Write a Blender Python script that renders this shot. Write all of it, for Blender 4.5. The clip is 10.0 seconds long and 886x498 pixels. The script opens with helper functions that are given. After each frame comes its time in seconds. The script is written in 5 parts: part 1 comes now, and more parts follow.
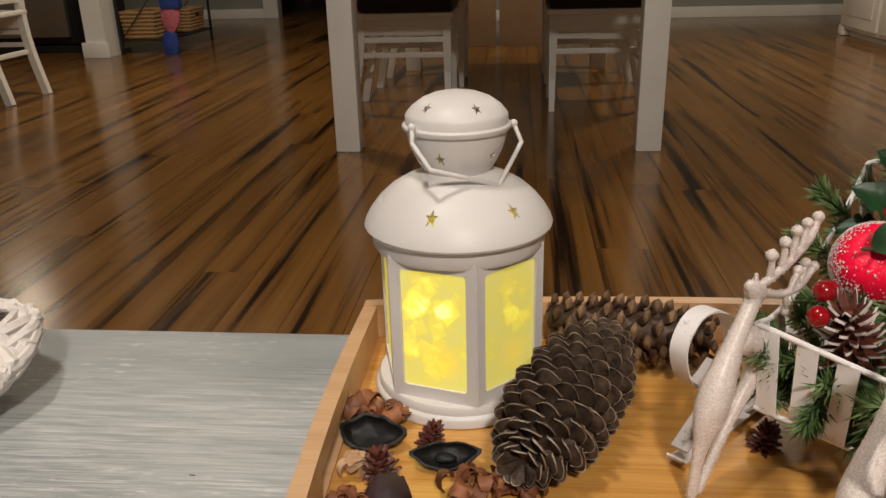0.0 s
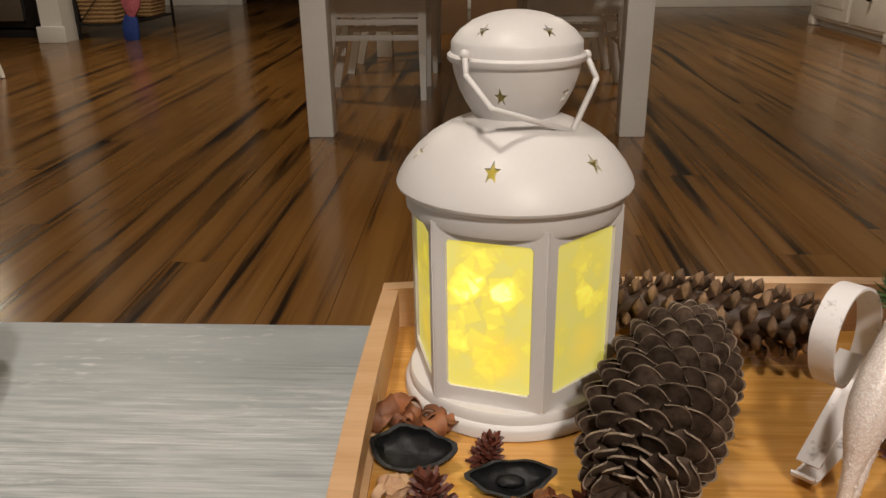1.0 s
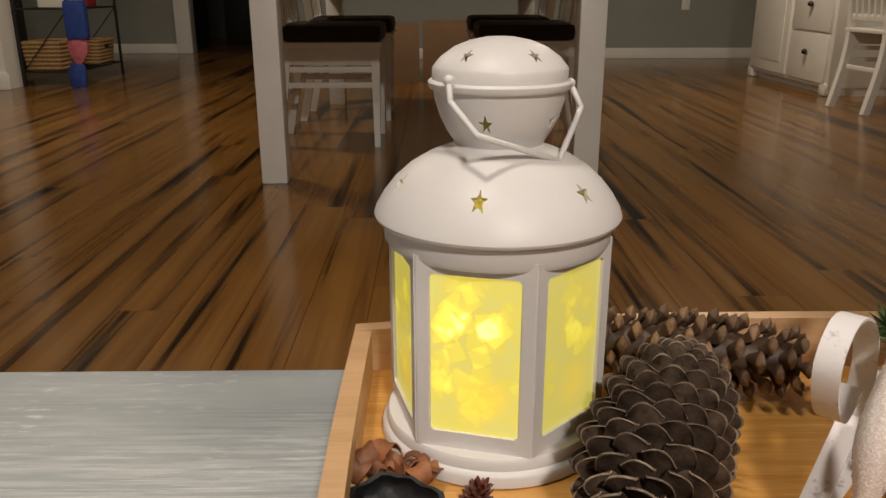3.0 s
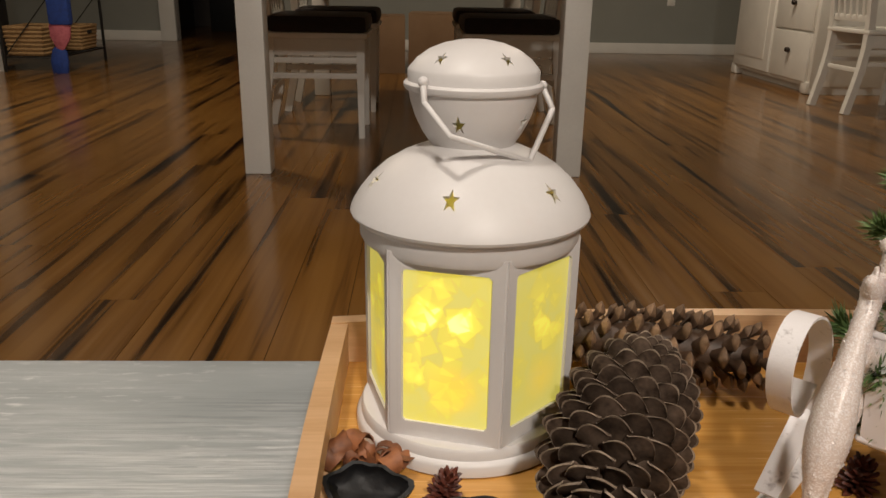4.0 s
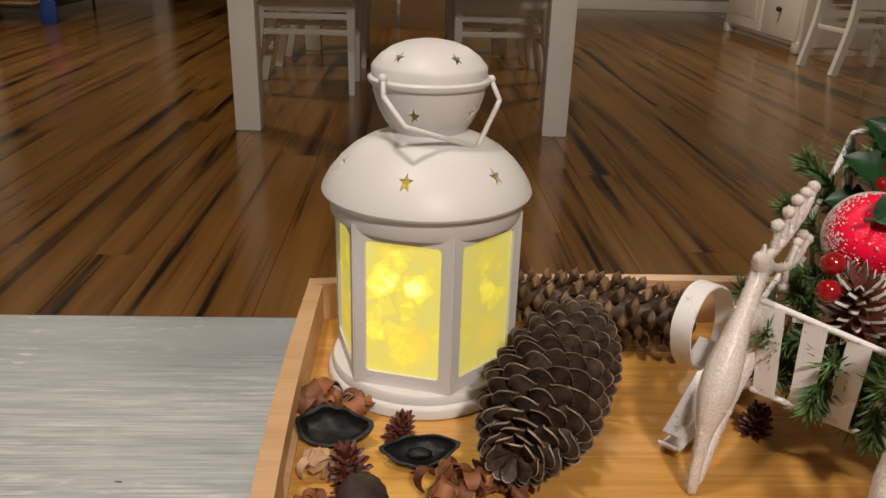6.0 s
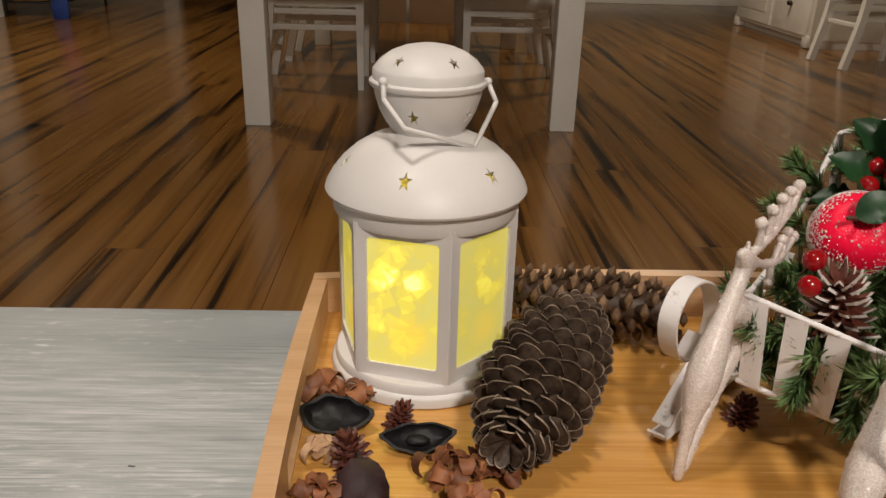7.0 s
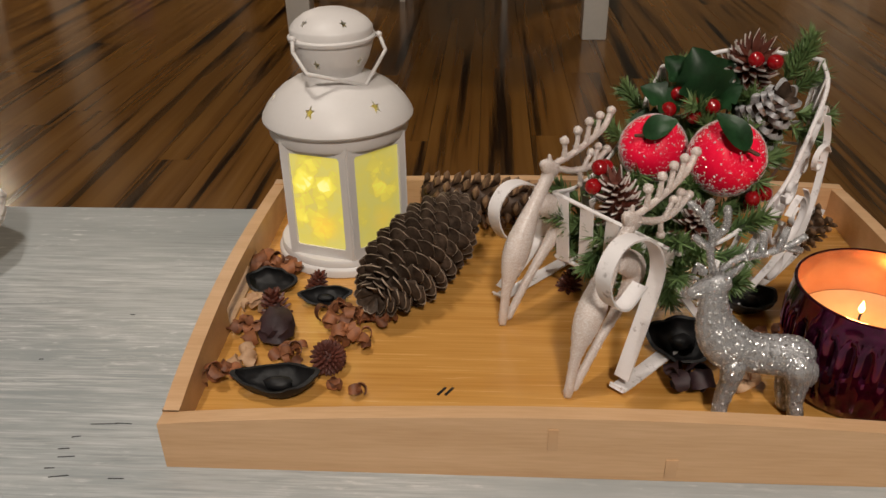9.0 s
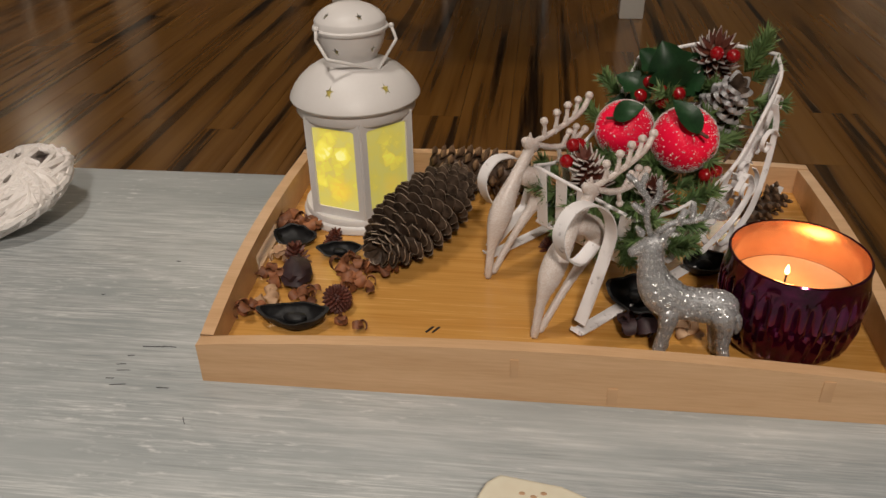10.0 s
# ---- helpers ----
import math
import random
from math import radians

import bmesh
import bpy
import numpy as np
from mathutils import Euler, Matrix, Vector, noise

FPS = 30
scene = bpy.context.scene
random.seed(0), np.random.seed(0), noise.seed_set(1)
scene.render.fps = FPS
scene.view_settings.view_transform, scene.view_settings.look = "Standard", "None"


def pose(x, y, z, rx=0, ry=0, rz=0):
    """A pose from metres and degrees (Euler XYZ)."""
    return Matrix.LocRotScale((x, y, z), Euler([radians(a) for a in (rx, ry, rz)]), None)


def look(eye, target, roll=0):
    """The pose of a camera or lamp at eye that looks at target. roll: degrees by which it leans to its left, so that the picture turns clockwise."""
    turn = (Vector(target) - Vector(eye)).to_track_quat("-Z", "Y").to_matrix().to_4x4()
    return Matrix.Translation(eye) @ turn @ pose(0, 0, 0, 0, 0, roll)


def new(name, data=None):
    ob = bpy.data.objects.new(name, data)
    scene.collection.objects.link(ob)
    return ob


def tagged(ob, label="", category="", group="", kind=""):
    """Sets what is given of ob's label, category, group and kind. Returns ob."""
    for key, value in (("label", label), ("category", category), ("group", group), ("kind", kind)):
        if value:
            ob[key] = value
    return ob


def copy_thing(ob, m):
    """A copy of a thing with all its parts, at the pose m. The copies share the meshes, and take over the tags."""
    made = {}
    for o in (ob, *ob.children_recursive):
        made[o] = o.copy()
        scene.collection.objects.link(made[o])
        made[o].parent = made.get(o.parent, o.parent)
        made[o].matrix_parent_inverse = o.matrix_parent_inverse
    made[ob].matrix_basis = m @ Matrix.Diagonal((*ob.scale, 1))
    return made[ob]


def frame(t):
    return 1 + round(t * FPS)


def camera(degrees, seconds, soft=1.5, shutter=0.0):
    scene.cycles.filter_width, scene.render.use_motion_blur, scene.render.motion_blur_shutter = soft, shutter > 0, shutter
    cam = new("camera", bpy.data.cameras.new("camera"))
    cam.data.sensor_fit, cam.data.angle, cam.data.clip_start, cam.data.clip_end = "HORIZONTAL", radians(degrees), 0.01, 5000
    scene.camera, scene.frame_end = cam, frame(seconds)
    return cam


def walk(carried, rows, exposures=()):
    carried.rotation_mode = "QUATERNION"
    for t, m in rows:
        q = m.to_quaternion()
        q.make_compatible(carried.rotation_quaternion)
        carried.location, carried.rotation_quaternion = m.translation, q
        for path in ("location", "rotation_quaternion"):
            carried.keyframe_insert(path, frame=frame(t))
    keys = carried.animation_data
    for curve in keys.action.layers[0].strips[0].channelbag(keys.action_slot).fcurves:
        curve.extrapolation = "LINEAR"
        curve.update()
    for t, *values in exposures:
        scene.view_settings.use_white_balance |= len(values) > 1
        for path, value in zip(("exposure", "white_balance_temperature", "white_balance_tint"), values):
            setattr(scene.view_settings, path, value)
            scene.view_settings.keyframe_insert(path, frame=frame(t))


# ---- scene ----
cam = camera(58.3, 10.0)

PATH = [
    (0, (-0.101, 1.227, 0.725), (-0.285, 3.083, 0.004), -1.5),
    (0.5, (-0.136, 1.261, 0.695), (-0.313, 3.121, -0.018), -0.2),
    (1, (-0.155, 1.317, 0.675), (-0.252, 3.173, -0.064), -0.8),
    (1.5, (-0.171, 1.341, 0.655), (-0.182, 3.205, -0.068), -0.5),
    (2, (-0.179, 1.335, 0.661), (-0.187, 3.225, 0.008), -0.8),
    (2.5, (-0.175, 1.335, 0.661), (-0.169, 3.236, 0.041), -0.5),
    (4, (-0.165, 1.323, 0.668), (-0.101, 3.214, 0.022), 1.0),
    (4.5, (-0.164, 1.315, 0.671), (-0.097, 3.209, 0.034), 2.0),
    (5, (-0.159, 1.294, 0.683), (-0.103, 3.185, 0.035), 1.5),
    (5.5, (-0.152, 1.278, 0.698), (-0.094, 3.149, -0.005), 1.2),
    (6, (-0.148, 1.272, 0.697), (-0.064, 3.123, -0.055), 1.8),
    (7.5, (-0.13, 1.24, 0.714), (-0.108, 3.087, -0.054), 1.6),
    (8, (-0.103, 1.213, 0.727), (-0.138, 3.059, -0.041), 1.5),
    (8.5, (-0.064, 1.16, 0.749), (-0.154, 2.976, -0.083), 0.3),
    (9, (-0.018, 1.105, 0.773), (-0.127, 2.847, -0.204), -1.0),
    (9.5, (0.012, 1.043, 0.806), (-0.118, 2.763, -0.206), -1.4),
    (10, (0.029, 1.016, 0.813), (-0.187, 2.716, -0.218), -1.2),
]
walk(cam, [(t, look(eye, target, roll)) for t, eye, target, roll in PATH],
     exposures=((0.0, 0.08), (7.5, 0.06), (8.6, -0.02), (9.0, -0.18), (9.5, -0.28), (10.0, -0.30)))

# ---- light and exposure ----
world = bpy.data.worlds.new("night")
scene.world = world
world.use_nodes = True
world.node_tree.nodes["Background"].inputs[0].default_value = (0.02, 0.022, 0.03, 1)
world.node_tree.nodes["Background"].inputs[1].default_value = 0.3


def lamp(name, kind, at, watts, colour, size=0.1, target=None):
    data = bpy.data.lights.new(name, kind)
    data.energy, data.color = watts, colour
    if kind == "AREA":
        data.shape, data.size = "DISK", size
    else:
        data.shadow_soft_size = size
    ob = new(name, data)
    ob.matrix_world = look(at, target) if target else Matrix.Translation(at)
    return ob


WARM = (1.0, 0.90, 0.79)
lamp("overhead_or_fill_lamp", "AREA", (-0.55, 1.45, 2.46), 16.5, WARM, 0.2, (-0.5, 1.6, 0))
lamp("overhead_or_fill_lamp", "AREA", (0.3, -0.4, 2.46), 61, WARM, 0.3, (0.3, 0.2, 0))
# The next two are unseen fill lamps, added to brighten the far room.
lamp("overhead_or_fill_lamp", "AREA", (-1.9, 5.2, 2.46), 31, (1.0, 0.84, 0.64), 0.3, (-1.9, 5.4, 0))
lamp("overhead_or_fill_lamp", "AREA", (1.4, 5.9, 2.46), 31, (1.0, 0.84, 0.64), 0.3, (1.4, 6.1, 0))
lamp("kitchen_lamp", "AREA", (-4.6, 7.6, 2.40), 5, (1.0, 0.82, 0.6), 0.3, (-3.9, 6.9, 0))
lamp("lantern_led", "POINT", (-0.138, 1.711, 0.505), 0.03, (1.0, 0.72, 0.15), 0.01)
lamp("candle_flame_light", "POINT", (0.2205, 1.540, 0.497), 0.058, (1.0, 0.42, 0.12), 0.006)


# ---- materials ----
def link(tree, a, b):
    tree.links.new(a, b)


def surface(name, c1, c2=None, c3=None, scale=8.0, stretch=(1, 1, 1), rough=0.5, metal=0.0, bump=0.1, fine=60.0,
            spec=0.5, coat=0.0, sheen=0.0, glow=None, glow_strength=0.0, lo=0.35, hi=0.65, vary=0.0, detail=5.0, blend=0.3):
    """A procedural surface: two or three colours mixed by a coarse and a fine grain, with relief."""
    m = bpy.data.materials.new(name)
    m.use_nodes = True
    t = m.node_tree
    b = t.nodes["Principled BSDF"]
    co, info = t.nodes.new("ShaderNodeTexCoord"), t.nodes.new("ShaderNodeObjectInfo")
    mp = t.nodes.new("ShaderNodeMapping")
    mp.inputs["Scale"].default_value = stretch
    off = t.nodes.new("ShaderNodeVectorMath")
    off.operation = "SCALE"
    comb = t.nodes.new("ShaderNodeCombineXYZ")
    for i, k in enumerate((37.0, 19.0, 53.0)):
        mul = t.nodes.new("ShaderNodeMath")
        mul.operation = "MULTIPLY"
        mul.inputs[1].default_value = k
        link(t, info.outputs["Random"], mul.inputs[0])
        link(t, mul.outputs[0], comb.inputs[i])
    link(t, co.outputs["Object"], mp.inputs["Vector"])
    add = t.nodes.new("ShaderNodeVectorMath")
    link(t, mp.outputs[0], add.inputs[0])
    link(t, comb.outputs[0], add.inputs[1])
    n1, n2 = t.nodes.new("ShaderNodeTexNoise"), t.nodes.new("ShaderNodeTexNoise")
    n1.inputs["Scale"].default_value, n1.inputs["Detail"].default_value = scale, detail
    n2.inputs["Scale"].default_value, n2.inputs["Detail"].default_value = fine, 3
    link(t, add.outputs[0], n1.inputs["Vector"])
    link(t, add.outputs[0], n2.inputs["Vector"])
    mixf = t.nodes.new("ShaderNodeMix")
    mixf.inputs[0].default_value = blend
    link(t, n1.outputs["Fac"], mixf.inputs[2])
    link(t, n2.outputs["Fac"], mixf.inputs[3])
    ramp = t.nodes.new("ShaderNodeValToRGB")
    c2 = c2 or tuple(c * 0.85 for c in c1)
    ramp.color_ramp.elements[0].position, ramp.color_ramp.elements[0].color = lo, (*c2, 1)
    ramp.color_ramp.elements[1].position, ramp.color_ramp.elements[1].color = hi, (*c1, 1)
    if c3:
        e = ramp.color_ramp.elements.new(min(0.99, hi + 0.14))
        e.color = (*c3, 1)
    link(t, mixf.outputs[0], ramp.inputs[0])
    last = ramp.outputs["Color"]
    if vary:
        hsv = t.nodes.new("ShaderNodeHueSaturation")
        rng = t.nodes.new("ShaderNodeMapRange")
        rng.inputs["To Min"].default_value, rng.inputs["To Max"].default_value = 1 - vary, 1 + vary
        link(t, info.outputs["Random"], rng.inputs["Value"])
        link(t, rng.outputs[0], hsv.inputs["Value"])
        link(t, last, hsv.inputs["Color"])
        last = hsv.outputs["Color"]
    link(t, last, b.inputs["Base Color"])
    rr = t.nodes.new("ShaderNodeMapRange")
    rr.inputs["To Min"].default_value, rr.inputs["To Max"].default_value = max(0.02, rough - 0.1), min(1, rough + 0.1)
    link(t, n2.outputs["Fac"], rr.inputs["Value"])
    link(t, rr.outputs[0], b.inputs["Roughness"])
    b.inputs["Metallic"].default_value = metal
    b.inputs["Specular IOR Level"].default_value = spec
    b.inputs["Coat Weight"].default_value = coat
    b.inputs["Sheen Weight"].default_value = sheen
    if bump:
        bp = t.nodes.new("ShaderNodeBump")
        bp.inputs["Strength"].default_value, bp.inputs["Distance"].default_value = bump, 0.002
        link(t, mixf.outputs[0], bp.inputs["Height"])
        link(t, bp.outputs[0], b.inputs["Normal"])
    if glow:
        b.inputs["Emission Color"].default_value = (*glow, 1)
        b.inputs["Emission Strength"].default_value = glow_strength
    return m


def glitter(name, base, flake, metal, cells=700.0, amount=0.5, rough=0.25, tilt=0.8, speck=None):
    """Flakes: each cell takes its own tilt and its own share of the flake colour."""
    m = bpy.data.materials.new(name)
    m.use_nodes = True
    t = m.node_tree
    b = t.nodes["Principled BSDF"]
    co, v = t.nodes.new("ShaderNodeTexCoord"), t.nodes.new("ShaderNodeTexVoronoi")
    v.inputs["Scale"].default_value = cells
    link(t, co.outputs["Object"], v.inputs["Vector"])
    sep = t.nodes.new("ShaderNodeSeparateColor")
    link(t, v.outputs["Color"], sep.inputs[0])
    ramp = t.nodes.new("ShaderNodeValToRGB")
    ramp.color_ramp.elements[0].position, ramp.color_ramp.elements[0].color = 1 - amount - 0.03, (*base, 1)
    ramp.color_ramp.elements[1].position, ramp.color_ramp.elements[1].color = 1 - amount + 0.05, (*flake, 1)
    link(t, sep.outputs[0], ramp.inputs[0])
    fac = ramp.outputs["Color"]
    if speck:
        n = t.nodes.new("ShaderNodeTexNoise")
        n.inputs["Scale"].default_value, n.inputs["Detail"].default_value = speck[0], 4
        link(t, co.outputs["Object"], n.inputs["Vector"])
        r2 = t.nodes.new("ShaderNodeValToRGB")
        r2.color_ramp.elements[0].position, r2.color_ramp.elements[1].position = speck[1], speck[1] + 0.1
        link(t, n.outputs["Fac"], r2.inputs[0])
        mx = t.nodes.new("ShaderNodeMix")
        mx.data_type = "RGBA"
        link(t, r2.outputs["Color"], mx.inputs[0])
        mx.inputs[6].default_value = (*base, 1)
        link(t, fac, mx.inputs[7])
        fac = mx.outputs[2]
    link(t, fac, b.inputs["Base Color"])
    b.inputs["Roughness"].default_value, b.inputs["Metallic"].default_value = rough, metal
    bp = t.nodes.new("ShaderNodeBump")
    bp.inputs["Strength"].default_value, bp.inputs["Distance"].default_value = tilt, 0.001
    link(t, sep.outputs[1], bp.inputs["Height"])
    link(t, bp.outputs[0], b.inputs["Normal"])
    return m


def pane_light(name, strength=0.95, contrast=1.0):
    """A frosted pane with its lamp's light painted as emission: overlapping soft star rays, warmer towards the lamp's
    foot, plain at the rim.
    """
    m = bpy.data.materials.new(name)
    m.use_nodes = True
    t = m.node_tree
    b = t.nodes["Principled BSDF"]
    co, info = t.nodes.new("ShaderNodeTexCoord"), t.nodes.new("ShaderNodeObjectInfo")
    sep, flat = t.nodes.new("ShaderNodeSeparateXYZ"), t.nodes.new("ShaderNodeCombineXYZ")
    link(t, co.outputs["Object"], sep.inputs[0])
    link(t, sep.outputs["Y"], flat.inputs[0])
    link(t, sep.outputs["Z"], flat.inputs[1])

    def math_node(op, a, c):
        k = t.nodes.new("ShaderNodeMath")
        k.operation = op
        for i, v in enumerate((a, c)):
            if isinstance(v, (int, float)):
                k.inputs[i].default_value = v
            else:
                link(t, v, k.inputs[i])
        return k.outputs[0]

    def span(v, f0, f1, t0, t1):
        r = t.nodes.new("ShaderNodeMapRange")
        r.interpolation_type = "SMOOTHSTEP"
        for key, val in (("From Min", f0), ("From Max", f1), ("To Min", t0), ("To Max", t1)):
            r.inputs[key].default_value = val
        link(t, v, r.inputs["Value"])
        return r.outputs[0]

    shift = t.nodes.new("ShaderNodeVectorMath")
    shift.operation = "ADD"
    link(t, flat.outputs[0], shift.inputs[0])
    link(t, info.outputs["Random"], shift.inputs[1])
    total = None
    for turn, scale, edge, weight in ((0.0, 42, 0.37, 0.24), (0.63, 42, 0.34, 0.24), (1.26, 35, 0.36, 0.22), (0.35, 62, 0.40, 0.18), (0.95, 62, 0.40, 0.16)):
        mp, v = t.nodes.new("ShaderNodeMapping"), t.nodes.new("ShaderNodeTexVoronoi")
        mp.inputs["Rotation"].default_value = (0, 0, turn)
        mp.inputs["Location"].default_value = (turn * 0.37, turn * 0.21, 0)
        v.voronoi_dimensions, v.distance = "2D", "MANHATTAN"
        v.inputs["Scale"].default_value, v.inputs["Randomness"].default_value = scale, 0.8
        link(t, shift.outputs[0], mp.inputs["Vector"])
        link(t, mp.outputs[0], v.inputs["Vector"])
        w = math_node("MULTIPLY", span(v.outputs["Distance"], edge - 0.02, edge + 0.06, 1.0, 0.0), weight)
        total = w if total is None else math_node("ADD", total, w)
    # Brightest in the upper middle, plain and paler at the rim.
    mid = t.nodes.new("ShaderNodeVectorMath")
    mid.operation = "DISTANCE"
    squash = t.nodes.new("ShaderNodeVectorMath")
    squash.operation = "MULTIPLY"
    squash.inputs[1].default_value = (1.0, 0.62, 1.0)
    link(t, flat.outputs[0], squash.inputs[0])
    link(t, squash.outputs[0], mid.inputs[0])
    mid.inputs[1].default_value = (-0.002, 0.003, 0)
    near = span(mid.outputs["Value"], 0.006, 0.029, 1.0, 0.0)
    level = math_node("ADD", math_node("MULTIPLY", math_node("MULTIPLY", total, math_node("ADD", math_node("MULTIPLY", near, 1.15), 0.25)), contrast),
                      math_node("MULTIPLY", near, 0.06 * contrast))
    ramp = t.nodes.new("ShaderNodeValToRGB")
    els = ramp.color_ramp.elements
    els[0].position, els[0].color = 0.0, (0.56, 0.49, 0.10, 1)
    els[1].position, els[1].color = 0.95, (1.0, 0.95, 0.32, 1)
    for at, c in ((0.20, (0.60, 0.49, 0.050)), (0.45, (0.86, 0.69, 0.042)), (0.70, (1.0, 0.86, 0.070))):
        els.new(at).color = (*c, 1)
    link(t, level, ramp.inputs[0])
    # The lamp's foot is painted as an orange patch low in the pane.
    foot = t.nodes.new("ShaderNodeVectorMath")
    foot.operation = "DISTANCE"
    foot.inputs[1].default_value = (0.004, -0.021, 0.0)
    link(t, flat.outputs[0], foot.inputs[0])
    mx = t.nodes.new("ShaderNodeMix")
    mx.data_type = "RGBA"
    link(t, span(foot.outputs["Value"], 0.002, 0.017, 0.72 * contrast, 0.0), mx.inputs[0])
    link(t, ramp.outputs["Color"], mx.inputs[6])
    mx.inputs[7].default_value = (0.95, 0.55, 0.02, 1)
    link(t, mx.outputs[2], b.inputs["Emission Color"])
    b.inputs["Emission Strength"].default_value = strength
    b.inputs["Base Color"].default_value = (0.42, 0.38, 0.16, 1)
    b.inputs["Roughness"].default_value = 0.35
    return m


def washed_paint(name):
    """Grey paint with dry-brushed white strokes along x, denser in broad patches, and a few dark scratches."""
    m = surface(name, (0.43, 0.462, 0.475), (0.30, 0.332, 0.348), (0.56, 0.58, 0.59), scale=3.4, stretch=(0.7, 2.4, 2.4), fine=60, rough=0.4, bump=0.0, lo=0.34, hi=0.60, detail=6, blend=0.15)
    t = m.node_tree
    b = t.nodes["Principled BSDF"]
    co = t.nodes.new("ShaderNodeTexCoord")
    base = b.inputs["Base Color"].links[0].from_socket

    def grain(scale, stretch, detail, lo, hi):
        mp, n, r = t.nodes.new("ShaderNodeMapping"), t.nodes.new("ShaderNodeTexNoise"), t.nodes.new("ShaderNodeMapRange")
        mp.inputs["Scale"].default_value = stretch
        n.inputs["Scale"].default_value, n.inputs["Detail"].default_value, n.inputs["Roughness"].default_value = scale, detail, 0.62
        r.inputs["From Min"].default_value, r.inputs["From Max"].default_value = lo, hi
        link(t, co.outputs["Object"], mp.inputs["Vector"])
        link(t, mp.outputs[0], n.inputs["Vector"])
        link(t, n.outputs["Fac"], r.inputs["Value"])
        return r.outputs[0]

    def times(a, c):
        k = t.nodes.new("ShaderNodeMath")
        k.operation = "MULTIPLY"
        link(t, a, k.inputs[0])
        if isinstance(c, float):
            k.inputs[1].default_value = c
        else:
            link(t, c, k.inputs[1])
        return k.outputs[0]

    def over(colour, fac, under):
        k = t.nodes.new("ShaderNodeMix")
        k.data_type = "RGBA"
        link(t, fac, k.inputs[0])
        link(t, under, k.inputs[6])
        k.inputs[7].default_value = (*colour, 1)
        return k.outputs[2]

    strokes = times(grain(9, (1.6, 26, 26), 14, 0.42, 0.70), grain(2.4, (0.8, 3.0, 3.0), 5, 0.42, 0.60))
    c = over((0.82, 0.83, 0.83), times(strokes, 0.52), base)
    flecks = times(grain(40, (1.2, 5, 5), 8, 0.56, 0.68), grain(6, (1, 2, 2), 4, 0.45, 0.60))
    c = over((0.80, 0.81, 0.81), times(flecks, 0.7), c)
    bands = times(grain(2.4, (0.35, 4.0, 4.0), 8, 0.44, 0.60), grain(1.7, (0.9, 1.8, 1.8), 3, 0.40, 0.58))
    c = over((0.17, 0.195, 0.210), times(bands, 0.62), c)
    hairs = times(grain(9, (2.6, 75, 75), 8, 0.48, 0.62), grain(2.6, (0.7, 3.0, 3.0), 5, 0.47, 0.60))
    c = over((0.86, 0.87, 0.87), times(hairs, 0.42), c)
    dark = times(grain(9, (1.8, 62, 62), 10, 0.49, 0.64), grain(5, (0.9, 4, 4), 4, 0.46, 0.62))
    c = over((0.10, 0.105, 0.11), times(dark, 0.32), c)
    link(t, c, b.inputs["Base Color"])
    bp = t.nodes.new("ShaderNodeBump")
    bp.inputs["Strength"].default_value, bp.inputs["Distance"].default_value = 0.25, 0.001
    link(t, strokes, bp.inputs["Height"])
    link(t, bp.outputs[0], b.inputs["Normal"])
    return m


M = {}
M["white_plastic"] = surface("white_plastic", (0.70, 0.675, 0.665), (0.67, 0.64, 0.63), scale=20, fine=300, rough=0.45, bump=0.02)
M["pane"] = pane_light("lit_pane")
# Side panes: the same painted glow, dimmer and flatter, as seen off the lamp.
M["pane_side"] = pane_light("dimmed_side_pane_glow", 0.72, 0.50)
M["pane_dim"] = surface("lit_pane_plain", (0.70, 0.66, 0.40), (0.6, 0.55, 0.3), scale=30, rough=0.35, bump=0.0, glow=(0.62, 0.54, 0.075), glow_strength=0.75)
M["bamboo"] = surface("bamboo_board", (0.64, 0.335, 0.090), (0.50, 0.235, 0.050), (0.68, 0.40, 0.14), scale=16, stretch=(0.22, 7, 7), fine=75, rough=0.24, bump=0.06, lo=0.36, hi=0.60, blend=0.4, coat=0.25)
M["bamboo_edge"] = surface("bamboo_rail", (0.65, 0.415, 0.235), (0.53, 0.315, 0.16), (0.72, 0.49, 0.30), scale=7, stretch=(0.6, 9, 9), fine=60, blend=0.4, rough=0.38, bump=0.05)
M["bamboo_knot"] = surface("bamboo_node", (0.58, 0.36, 0.20), (0.50, 0.295, 0.15), scale=40, rough=0.5)
M["grey_wash"] = washed_paint("grey_washed_paint")
M["scale_dark"] = surface("cone_scale", (0.108, 0.074, 0.054), (0.025, 0.016, 0.011), scale=110, fine=420, rough=0.55, bump=0.3, vary=0.3, spec=0.2)
M["scale_edge"] = surface("cone_scale_lip", (0.38, 0.30, 0.225), (0.11, 0.076, 0.053), scale=130, fine=500, rough=0.6, bump=0.3, vary=0.3)
M["scale_tip"] = surface("cone_scale_tip", (0.27, 0.165, 0.095), (0.11, 0.062, 0.035), scale=90, fine=500, rough=0.6, bump=0.3, vary=0.3)
M["scale_warm"] = surface("cone_scale_warm", (0.115, 0.064, 0.036), (0.055, 0.03, 0.017), scale=60, fine=400, rough=0.55, bump=0.3, vary=0.3)
M["scale_red"] = surface("cone_scale_red", (0.13, 0.035, 0.02), (0.06, 0.015, 0.01), scale=60, fine=400, rough=0.5, bump=0.3, vary=0.25)
M["snow"] = surface("white_frost_paint", (0.80, 0.77, 0.75), (0.55, 0.48, 0.45), scale=120, fine=500, rough=0.7, bump=0.3)
